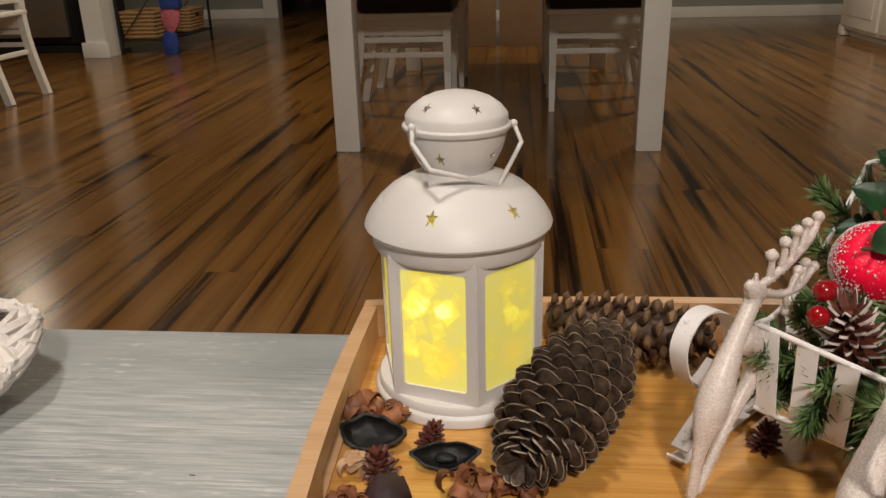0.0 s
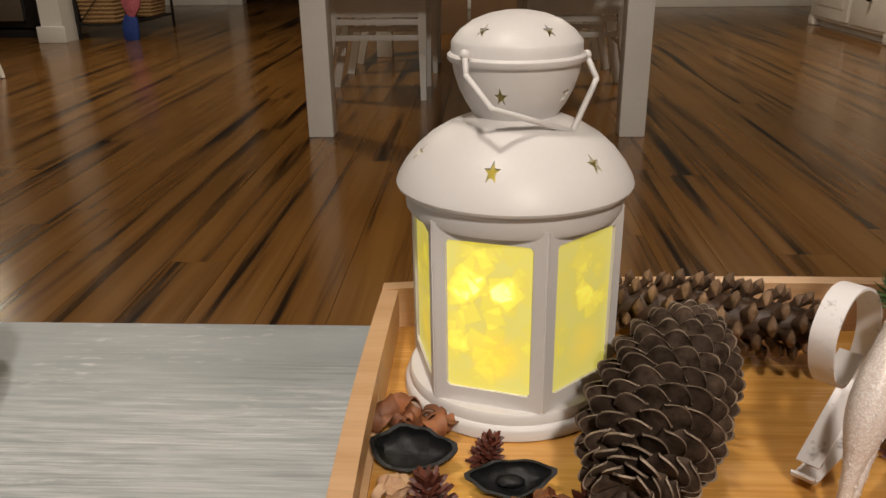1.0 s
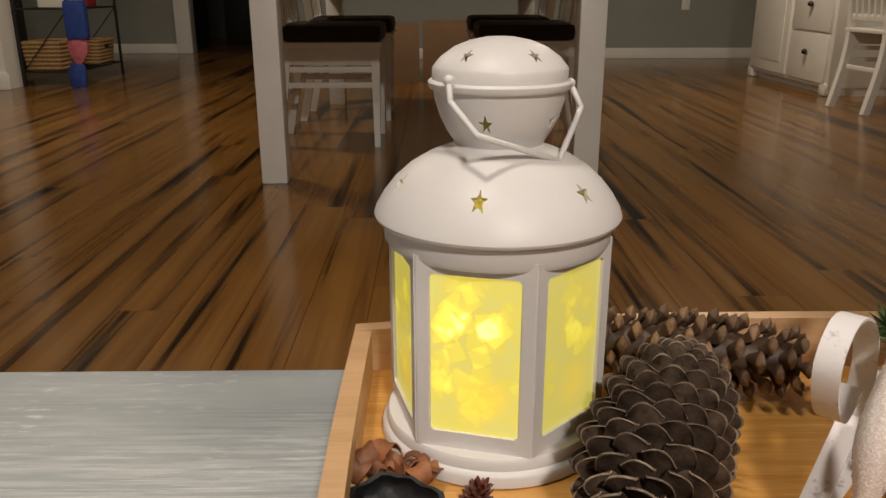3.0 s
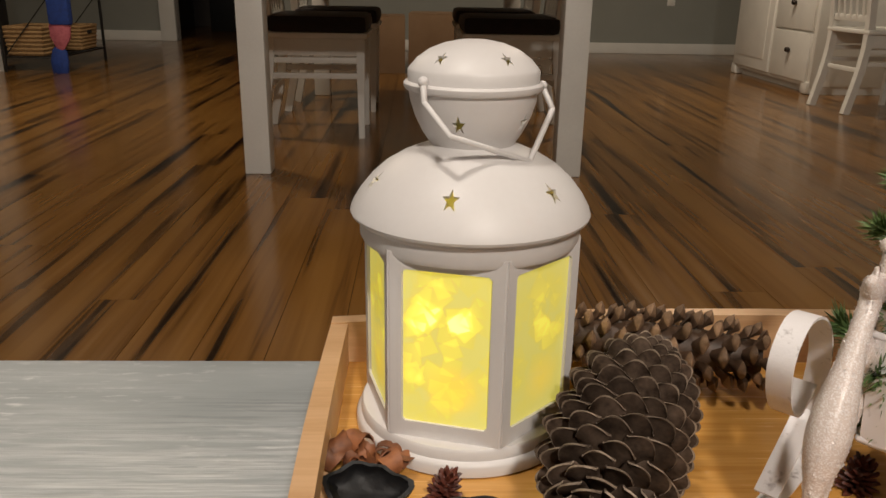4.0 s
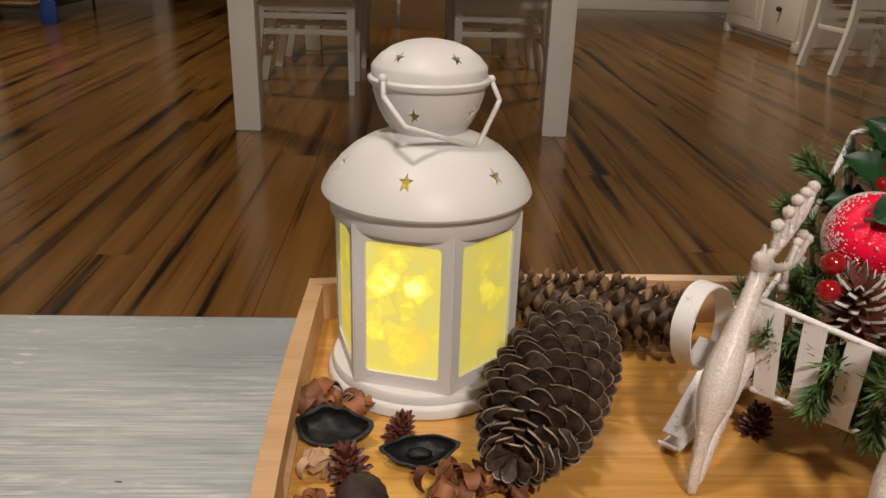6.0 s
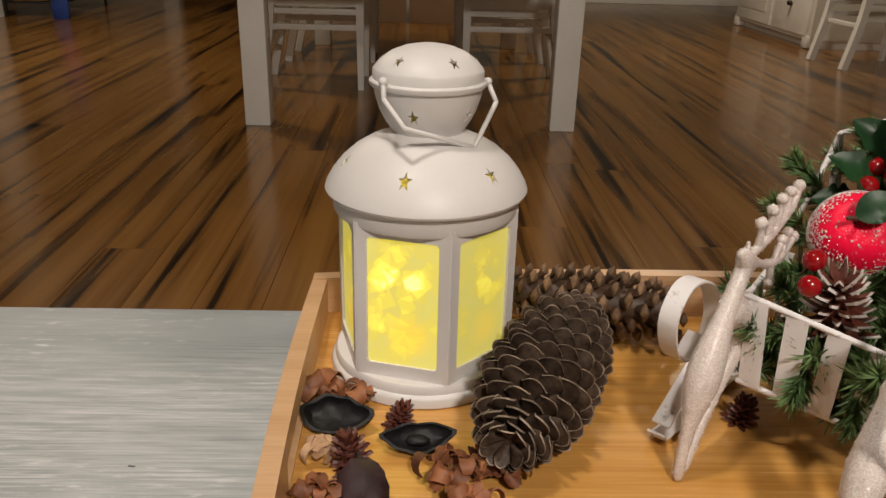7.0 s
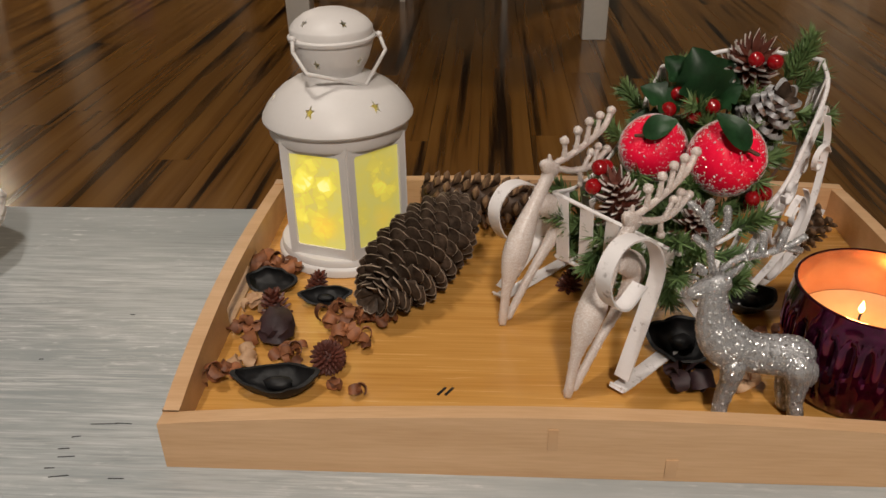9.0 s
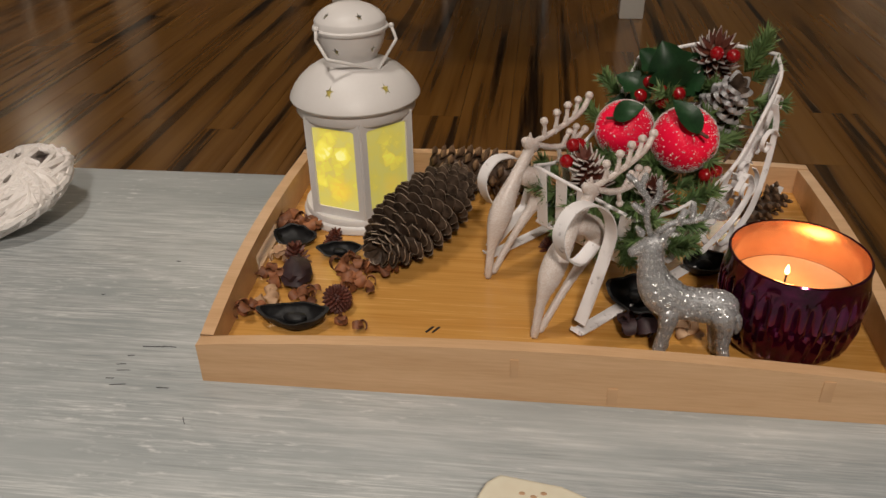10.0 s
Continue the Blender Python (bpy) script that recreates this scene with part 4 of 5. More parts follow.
def pine_cone(name, foot, tip, radius, count, mesh, core, label, shape, lift, size, seed, group="pine cones on the tray", crowd=1.0):
    """Scales set in a spiral from the stem end (foot) to the tip. shape(u): share of the radius; lift(u): degrees that a scale stands off the axis."""
    foot, tip = Vector(foot), Vector(tip)
    axis = (tip - foot)
    ln = axis.length
    c = thing(name, foot, label, "pine cone", group)
    q = axis.to_track_quat("X", "Z").to_matrix().to_4x4()
    prof = [(0.0005, 0)] + [(max(0.0006, radius * 0.50 * shape(i / 10)), ln * i / 10) for i in range(11)] + [(0.0004, ln)]
    bm = lathe(B(), prof, (0, 0, 0), 12)
    bmesh.ops.transform(bm, matrix=Matrix.Translation(foot) @ q @ Matrix.Rotation(radians(90), 4, "Y"), verts=bm.verts)
    part("core", bm, core, c)
    rnd = random.Random(seed)
    for i in range(count):
        u = ((i + 0.5) / count) ** crowd
        a = i * 137.508
        rr = radius * shape(u)
        tilt = lift(u) + rnd.uniform(-4, 4)
        k = size(u) * rnd.uniform(0.93, 1.07)
        root = max(0.0, rr - 0.9 * k * math.sin(radians(tilt)) * 0.020)
        m = (q @ Matrix.Rotation(radians(a), 4, "X") @ Matrix.Translation((ln * u - 0.2 * k * 0.02, 0, root * 0.72))
             @ Matrix.Rotation(radians(-tilt), 4, "Y") @ Matrix.Rotation(radians(rnd.uniform(-5, 5)), 4, "X") @ Matrix.Scale(k, 4))
        piece("scale", mesh, c, m)
    return c


big = scale_mesh("cone_scale", 0.0215, 0.0168, 0.0019, M["scale_dark"], M["scale_edge"], 0.0, 0.22)
spiky = puffy_scale(0.0175, 0.0125, 0.0085, M["scale_warm"], M["scale_tip"])
pine_cone("pine_cone", (-0.096, 1.583, TRAY + 0.030), (-0.040, 1.709, TRAY + 0.034), 0.0350, 190, big, M["scale_dark"],
          "large dark brown pine cone with pale-edged scales, beside the lantern",
          lambda u: 0.22 + 0.78 * math.sin(math.pi / 2 * min(1, (u + 0.04) / 0.42)) if u < 0.70 else 1.0 - 1.9 * (u - 0.68) ** 1.2,
          lambda u: 122 - 190 * u if u < 0.2 else 84 - 40 * (u - 0.2) / 0.8, lambda u: 0.52 + 0.50 * math.sin(math.pi * u ** 0.7), 1, crowd=1.15)
pine_cone("pine_cone", (-0.075, 1.765, TRAY + 0.026), (0.034, 1.733, TRAY + 0.026), 0.026, 88, spiky, M["scale_warm"],
          "brown open pine cone with pointed scales, lying along the tray's back",
          lambda u: 0.72 + 0.28 * math.sin(math.pi * u), lambda u: 56 - 14 * u, lambda u: 0.85 + 0.25 * math.sin(math.pi * u), 2)
small_red = scale_mesh("cone_scale", 0.0075, 0.0030, 0.0011, M["scale_red"], M["scale_red"], 0.1, 0.2)


def little_cone(x, y, z, r, label, seed, lean=(0.3, 0.2)):
    pine_cone("small_cone", (x, y, z), (x + r * lean[0], y + r * lean[1], z + r * 1.0), r, 60, small_red, M["scale_red"], label,
              lambda u: 0.50 + 0.40 * math.sin(math.pi * min(1, u + 0.15)), lambda u: 88 - 74 * u, lambda u: 1.25 * r / 0.010, seed, "small dried cones in the tray")


little_cone(0.048, 1.644, TRAY + 0.003, 0.010, "small dark red cone on the tray under the sleigh", 3)
little_cone(-0.152, 1.636, TRAY + 0.003, 0.009, "small dark red cone beside a black pod", 4)
little_cone(-0.176, 1.598, TRAY + 0.004, 0.012, "small dark red cone among the dried petals", 5, (-0.2, 0.4))
little_cone(-0.107, 1.600, TRAY + 0.003, 0.011, "small red-brown cone among the dried petals", 6, (0.5, -0.3))
pine_cone("pine_cone", (0.226, 1.690, TRAY + 0.014), (0.256, 1.702, TRAY + 0.034), 0.017, 50, spiky, M["scale_dark"],
          "dark pine cone at the tray's back behind the candle", lambda u: 0.75 + 0.25 * math.sin(math.pi * u), lambda u: 60 - 30 * u, lambda u: 0.62, 7)


# ---- dried scent mix ----
def half_pod(x, y, z, rx, ry, rz_deg, label, tilt=0.0, material="pod_black", seam=True, depth=0.8):
    """An opened seed pod: a thick half shell with an uneven lip and a pit."""
    p = thing("seed_pod", (x, y, z), label, "seed pod", "dried pods in the tray")
    m = Matrix.Translation((x, y, z + ry * depth)) @ pose(0, 0, 0, tilt, 0, rz_deg)
    bm = B()
    n, k = 28, 7
    rows = []
    for inner in (0, 1):
        for i in range(k + 1):
            s = i / k if not inner else 1 - i / k
            row = []
            for j in range(n):
                a = 2 * math.pi * j / n
                lip = 1 + 0.06 * math.sin(3 * a + x * 90) + 0.04 * math.sin(7 * a)
                f = (0.88 if inner else 1.0)
                rr = math.cos(s * math.pi / 2) if not inner else math.cos((s) * math.pi / 2)
                q = Vector((rx * f * rr * lip * (1 + 0.25 * abs(math.cos(a)) ** 6), ry * f * rr * lip, 0))
                q = Vector((q.x * math.cos(a), q.y * math.sin(a), -ry * depth * math.sin(s * math.pi / 2) * (0.72 if inner else 1.0)))
                q.z += 0.0018 * noise.noise(q * 130 + Vector((x * 77, y * 55, 0))) + (0.12 * rx * abs(math.cos(a)) ** 4 if s < 0.3 else 0)
                row.append(bm.verts.new(m @ q))
            rows.append(row)
    outer, inner_rows = rows[:k + 1], rows[k + 1:]
    seq = outer[::-1] + inner_rows[::-1]
    for r0, r1 in zip(seq, seq[1:]):
        for j in range(n):
            q = (j + 1) % n
            bm.faces.new((r0[j], r0[q], r1[q], r1[j]))
    bmesh.ops.remove_doubles(bm, verts=bm.verts, dist=1e-5)
    part("shell", bm, M[material], p)
    if seam:
        part("seed", blob(B(), m @ Vector((0, 0, -ry * depth * 0.42)), (rx * 0.42, ry * 0.42, ry * 0.30), 2, 0.2), M[material], p)
    return p


half_pod(-0.188, 1.633, TRAY, 0.0172, 0.0125, -6, "opened black seed pod below dried petals", 24, seam=False)
half_pod(-0.141, 1.614, TRAY, 0.0168, 0.0095, 6, "narrow opened black seed pod on the tray", 26, depth=0.9)
half_pod(-0.153, 1.509, TRAY, 0.0235, 0.0145, 2, "large opened black seed pod at the tray's front", 4, depth=0.85)
half_pod(0.116, 1.556, TRAY, 0.020, 0.017, -25, "black seed pod behind the silver deer", 38, depth=0.9)
half_pod(0.180, 1.617, TRAY, 0.017, 0.015, 20, "dark seed pod beside the candle jar", 10)
bm = blob(B(), (-0.168, 1.570, TRAY + 0.010), (0.0125, 0.018, 0.010), 3, 0.25, 60, pose(0, 0, 0, 8, 0, 8))
bm = tube(bm, [(-0.170, 1.586, TRAY + 0.012), (-0.172, 1.593, TRAY + 0.014)], [0.003, 0.001], 6)
solid("seed_pod", bm, M["plum"], "closed wrinkled dark purple seed pod", "seed pod", "dried pods in the tray")


def curl(bm, c, r, w, turn, az, tilt, rnd):
    """A curled shaving: a short rolled ribbon."""
    n, pts = 9, []
    for i in range(n):
        a = turn * i / (n - 1)
        k = r * (0.55 + 0.5 * i / (n - 1))
        pts.append(Vector((k * math.cos(a), 0, k * math.sin(a))))
    m = Matrix.Translation(c) @ pose(0, 0, 0, tilt, 0, az)
    v0 = None
    for i, p in enumerate(pts):
        ww = w * (0.45 + 0.55 * math.sin(math.pi * (i + 0.7) / n)) * rnd.uniform(0.85, 1.1)
        d = (pts[min(i + 1, n - 1)] - pts[max(i - 1, 0)]).normalized()
        nn = Vector((-d.z, 0, d.x)) * 0.0003
        v = [bm.verts.new(m @ (p + Vector((0, s * ww / 2, 0.12 * ww)) * 1.0 + nn * q)) for s, q in ((-1, -1), (1, -1), (1, 1), (-1, 1))]
        mid = [bm.verts.new(m @ (p + nn * q)) for q in (-1, 1)]
        ringv = [v[0], mid[0], v[1], v[2], mid[1], v[3]]
        if v0:
            for j in range(6):
                q = (j + 1) % 6
                bm.faces.new((v0[j], v0[q], ringv[q], ringv[j]))
        else:
            bm.faces.new(ringv[::-1])
        v0 = ringv
    bm.faces.new(v0)


def shavings(x, y, count, spread, label, seed, material="shaving", size=1.0, high=0.010):
    """A loose tuft of curled petals, each a part."""
    t = thing("dried_petals", (x, y, TRAY), label, "dried petals", "dried petals in the tray")
    rnd = random.Random(seed)
    for i in range(int(count * 2.0)):
        a = rnd.uniform(0, 6.28)
        d = spread * math.sqrt(rnd.random())
        r = rnd.uniform(0.0040, 0.0072) * size
        bm = B()
        curl(bm, (x + d * math.cos(a), y + d * math.sin(a) * 0.8, TRAY + r * 0.9 + rnd.random() * high * (1 - d / spread * 0.7)), r, rnd.uniform(0.0065, 0.0115) * size,
             rnd.uniform(2.2, 4.6), rnd.uniform(0, 360), rnd.uniform(-50, 50), rnd)
        for v in bm.verts:
            v.co.z = max(v.co.z, TRAY + 0.0004)
        part("petal", bm, M[material], t)
    return t


shavings(-0.196, 1.661, 10, 0.011, "curled rust-brown dried petals against the lantern's foot", 11)
shavings(-0.178, 1.655, 6, 0.009, "curled rust-brown dried petals by the lantern", 12)
shavings(-0.125, 1.585, 10, 0.018, "curled reddish-brown dried petals on the tray", 13)
shavings(-0.098, 1.588, 7, 0.012, "curled reddish-brown dried petals by the pine cone", 14)
shavings(-0.112, 1.562, 7, 0.013, "curled brown dried petals at the tray's front", 15)
shavings(-0.192, 1.568, 6, 0.012, "curled brown dried petals at the tray's side", 16)
shavings(-0.152, 1.540, 6, 0.013, "curled brown dried petals behind a black pod", 17, size=0.85)
shavings(-0.190, 1.516, 5, 0.010, "dried reddish petals in the tray's corner", 18)
shavings(-0.184, 1.536, 3, 0.008, "pale dried petals in the tray's corner", 19, "bud_pale")
shavings(-0.196, 1.605, 4, 0.006, "pale dried rosebud with open petals", 20, "bud_pale")
shavings(-0.118, 1.509, 2, 0.003, "small dark dried petal at the tray's front", 21, size=0.8, high=0.001)
shavings(-0.102, 1.507, 2, 0.003, "small dark dried petal at the tray's front", 22, size=0.8, high=0.001)
shavings(0.110, 1.520, 4, 0.010, "curled dark red dried leaf beside the silver deer", 23, "plum", 1.5, 0.002)
shavings(0.150, 1.524, 3, 0.008, "pale dried petals under the silver deer", 24, "bud_pale", 1.1, 0.002)
shavings(0.183, 1.570, 4, 0.010, "dark dried petals beside the candle jar", 25)


def burr(x, y, r, label, seed):
    b = thing("seed_burr", (x, y, TRAY), label, "seed burr")
    c = Vector((x, y, TRAY + r * 0.85))
    part("core", blob(B(), c, r * 0.7, 2), M["burr"], b)
    bm = B()
    for i in range(150):
        z = 1 - 2 * (i + 0.5) / 150
        a = i * 2.39996
        d = Vector((math.sqrt(1 - z * z) * math.cos(a), math.sqrt(1 - z * z) * math.sin(a), z))
        p = c + d * r
        if p.z < TRAY + 0.0003:
            continue
        tube(bm, [c + d * r * 0.55, c + d * r * 0.9, p], [r * 0.10, r * 0.10, r * 0.03], 5)
    tagged(part("spiny_husk", bm, M["burr"], b), kind="stuff")


burr(-0.124, 1.533, 0.0125, "round red-brown seed burr with blunt spines", 1)


# ---- candle in a glass jar ----
CX, CY = 0.2225, 1.5300
jar = thing("candle", (CX, CY, TRAY), "burning cream candle in a ribbed purple glass jar", "candle")
C0 = (CX, CY, TRAY)


def ribs(a, z):
    if z > 0.062 or z < 0.004:
        return 1.0
    lift = min(1.0, (0.062 - z) / 0.006)
    if z > 0.038:
        return 1 + 0.075 * lift * (abs(math.cos(15 * a)) - 0.6)
    return 1 + 0.050 * (abs(math.cos(15 * a + 70 * z)) * abs(math.cos(15 * a - 70 * z)) - 0.35)


outer = [(0.0, 0.0), (0.036, 0.0), (0.042, 0.003), (0.0465, 0.010)] + [(0.0465 + 0.0035 * min(1, i / 8), 0.010 + 0.052 * i / 20) for i in range(1, 21)]
outer += [(0.0495, 0.0645), (0.0490, 0.070), (0.0490, 0.0745), (0.0482, 0.0755), (0.0470, 0.0750)]
part("jar", lathe(B(), outer, C0, 180, ribs), M["jar"], jar, "dark purple ribbed glass", 25)
part("lining", lathe(B(), [(0.0470, 0.0748), (0.0462, 0.070), (0.0455, 0.060), (0.0450, 0.030)], C0, 64), M["jar_in"], jar, "copper-coloured inside of the glass")
part("wax", lathe(B(), [(0.0448, 0.0450), (0.043, 0.0435), (0.030, 0.0427), (0.012, 0.0423), (0.0, 0.0421)], C0, 48), M["wax"], jar, "melted cream wax with the flame's glow added")
part("wick", tube(B(), [(CX - 0.002, CY + 0.010, TRAY + 0.041), (CX - 0.002, CY + 0.010, TRAY + 0.048), (CX - 0.001, CY + 0.010, TRAY + 0.051)], 0.0008, 6), M["wick"], jar)
bm = lathe(B(), [(0.0002, 0.0), (0.0013, 0.0010), (0.0019, 0.0025), (0.0016, 0.0045), (0.0008, 0.0068), (0.0002, 0.0085)], (CX - 0.002, CY + 0.010, TRAY + 0.0495), 12)
fl = part("flame", bm, M["flame"], jar)
fl.visible_shadow = False


def flakes(bm, count, size, seed, slot=1):
    """Glitter: small tilted flakes scattered over the faces of bm."""
    rn = random.Random(seed)
    faces = list(bm.faces)
    areas = np.cumsum([f.calc_area() for f in faces])
    bm.normal_update()
    for i in range(count):
        f = faces[min(int(np.searchsorted(areas, rn.random() * areas[-1])), len(faces) - 1)]
        w = [rn.random() ** 1.5 + 0.05 for _ in f.verts]
        c = sum((v.co * k for v, k in zip(f.verts, w)), Vector()) / sum(w)
        n = (f.normal + Vector((rn.gauss(0, 0.45), rn.gauss(0, 0.45), rn.gauss(0, 0.45)))).normalized()
        e1 = n.orthogonal().normalized()
        e2 = n.cross(e1)
        g, a = size * rn.uniform(0.6, 1.2), rn.uniform(0, 6.28)
        c = c + f.normal * 0.0004
        q = [bm.verts.new(c + (e1 * math.cos(a + k * 1.5708) + e2 * math.sin(a + k * 1.5708)) * g) for k in range(4)]
        bm.faces.new(q).material_index = slot


# ---- deer ornaments ----
DU = Vector((0.65, 0.76, 0)).normalized()
DN = Vector((DU.y, -DU.x, 0))


def leaping_deer(x, y, z0, label, rake):
    """A flat leaping reindeer figure, leaning upright in the plane of DU; one plain mesh."""
    bm = B()

    def P(u, z, n=0.0):
        u = 0.05 + (u - 0.05) * 1.15 if u > 0.05 else u
        return Vector((x, y, z0)) + DU * (u + rake * z) + DN * n + Vector((0, 0, z * (1 - 0.3 * rake)))

    f = (DN, 0.80)
    tube(bm, smooth_path([P(0.001, 0.003), P(0.004, 0.030), P(0.011, 0.052), P(0.020, 0.071), P(0.032, 0.089), P(0.043, 0.103), P(0.047, 0.110)], 3),
         [0.0036, 0.0037, 0.0039, 0.0044, 0.0062, 0.0088, 0.0106, 0.0111, 0.0106, 0.0095, 0.0082, 0.0070, 0.0062, 0.0057, 0.0055, 0.0054, 0.0054, 0.0054, 0.0054], 12, f)
    tube(bm, smooth_path([P(0.008, 0.004), P(0.025, 0.024), P(0.043, 0.041), P(0.057, 0.055), P(0.060, 0.069), P(0.049, 0.080), P(0.036, 0.087)], 3),
         [0.0032, 0.0033, 0.0034, 0.0035, 0.0037, 0.0040, 0.0044, 0.0050, 0.0058, 0.0068, 0.0078, 0.0086, 0.0090, 0.0092, 0.0092, 0.0090, 0.0088, 0.0085, 0.0080], 12, f)
    tube(bm, [P(0.050, 0.108), P(0.043, 0.113), P(0.038, 0.117)], [0.0065, 0.0055, 0.0032], 10, f)
    tube(bm, [P(0.046, 0.113), P(0.045, 0.121)], [0.0028, 0.0012], 6, f)
    beam = smooth_path([P(0.050, 0.112), P(0.066, 0.113), P(0.088, 0.117), P(0.104, 0.123), P(0.111, 0.133)], 4)
    tube(bm, beam, 0.0024, 8)
    blob(bm, P(0.111, 0.134), 0.0036, 2)
    for u0, z0_, u1, z1 in ((0.061, 0.113, 0.060, 0.127), (0.073, 0.114, 0.074, 0.130), (0.084, 0.116, 0.086, 0.133), (0.094, 0.119, 0.098, 0.134)):
        tube(bm, [P(u0, z0_), P((u0 + u1) / 2 + 0.001, (z0_ + z1) / 2), P(u1, z1)], [0.0022, 0.0019, 0.0017], 6)
        blob(bm, P(u1, z1), 0.0034, 2)
    low = smooth_path([P(0.054, 0.108), P(0.070, 0.101, 0.003), P(0.088, 0.099, 0.004), P(0.104, 0.105, 0.004)], 4)
    tube(bm, low, 0.0024, 8)
    blob(bm, P(0.105, 0.106, 0.004), 0.0034, 2)
    for u0, z0_, u1, z1 in ((0.078, 0.099, 0.086, 0.110), (0.090, 0.099, 0.094, 0.112), (0.074, 0.101, 0.078, 0.088)):
        tube(bm, [P(u0, z0_, 0.004), P(u1, z1, 0.004)], 0.0019, 6)
        blob(bm, P(u1, z1, 0.004), 0.0031, 2)
    bmesh.ops.recalc_face_normals(bm, faces=bm.faces)
    flakes(bm, 3600, 0.00045, 7)
    for v in bm.verts:
        v.co.z = max(v.co.z, TRAY + 0.0003)
    return solid("reindeer_figure", bm, [M["pearl"], M["pearl_flake"]], label, "figurine", "white reindeer at the sleigh", smooth=60)


leaping_deer(-0.006, 1.590, TRAY, "leaping white pearl-glitter reindeer figure beside the sleigh", 0.03)
leaping_deer(0.035, 1.509, TRAY, "leaping white pearl-glitter reindeer figure before the sleigh", 0.10)


def standing_deer():
    y = 1.498
    bm = B()
    x0 = 0.127

    def P(u, z, n=0.0):
        return Vector((x0 + 0.93 * u, y + n, z))

    f = ((0, 1, 0), 0.75)
    tube(bm, smooth_path([P(0.049, 0.474), P(0.040, 0.482), P(0.020, 0.484), P(0.002, 0.488), P(-0.010, 0.502), P(-0.015, 0.520), P(-0.016, 0.532)], 3),
         [0.007, 0.0110, 0.0135, 0.0142, 0.0136, 0.0130, 0.0128, 0.0132, 0.0142, 0.0152, 0.0150, 0.0140, 0.0125, 0.0108, 0.009, 0.0085, 0.008, 0.0078, 0.0076], 14, f)
    tube(bm, [P(-0.012, 0.533), P(-0.020, 0.530), P(-0.029, 0.525)], [0.0075, 0.0062, 0.0038], 10, f)
    tube(bm, [P(-0.024, 0.540), P(-0.028, 0.545)], [0.003, 0.0012], 6, f)
    tube(bm, [P(-0.008, 0.538), P(-0.001, 0.545)], [0.003, 0.0012], 6, f)
    for n, du in ((-0.005, 0.0), (0.005, 0.004)):
        tube(bm, smooth_path([P(0.003 + du, 0.482, n), P(0.003 + du, 0.466, n), P(0.000 + du, 0.450, n), P(0.000 + du, TRAY + 0.004, n)], 2), [0.008, 0.007, 0.0055, 0.0048, 0.0045, 0.0045, 0.0045], 10)
        tube(bm, smooth_path([P(0.042 - du, 0.482, n), P(0.046 - du, 0.468, n), P(0.047 - du, 0.452, n), P(0.050 - du, TRAY + 0.004, n)], 2), [0.010, 0.009, 0.0068, 0.0055, 0.0048, 0.0046, 0.0046], 10)
    tube(bm, [P(0.054, 0.476), P(0.057, 0.468), P(0.057, 0.461)], [0.004, 0.0035, 0.0015], 8)
    for pts in ([P(-0.018, 0.540), P(-0.022, 0.553), P(-0.022, 0.565), P(-0.030, 0.576), P(-0.038, 0.583)],
                [P(-0.021, 0.561), P(-0.015, 0.569), P(-0.016, 0.580)], [P(-0.024, 0.556), P(-0.032, 0.562)], [P(-0.028, 0.573), P(-0.026, 0.584)],
                [P(-0.012, 0.540, 0.003), P(-0.001, 0.546, 0.006), P(0.012, 0.547, 0.008), P(0.028, 0.552, 0.010), P(0.036, 0.558, 0.010)],
                [P(0.012, 0.547, 0.008), P(0.012, 0.559, 0.010)], [P(0.022, 0.550, 0.009), P(0.025, 0.562, 0.011)], [P(0.002, 0.546, 0.006), P(0.006, 0.555, 0.008)],
                [P(0.026, 0.551, 0.010), P(0.036, 0.548, 0.012)]):
        tube(bm, smooth_path(pts, 3) if len(pts) > 2 else pts, 0.0021, 8)
    bmesh.ops.recalc_face_normals(bm, faces=bm.faces)
    flakes(bm, 26000, 0.00040, 9)
    return solid("deer_figure", bm, [M["silver"], M["silver_flake"]], "standing silver-glitter deer figure with antlers, before the candle", "figurine", smooth=60)


standing_deer()


# ---- sleigh ----
SU, SS = Vector((0.69, 0.724, 0)), Vector((0.724, -0.69, 0))
SO = Vector((0.033, 1.590, 0))
sl = thing("sleigh", (SO.x, SO.y, TRAY), "white painted metal sleigh filled with pine sprigs and fruit", "sleigh")


def S(u, s, z):
    return SO + SU * u + SS * s + Vector((0, 0, z))


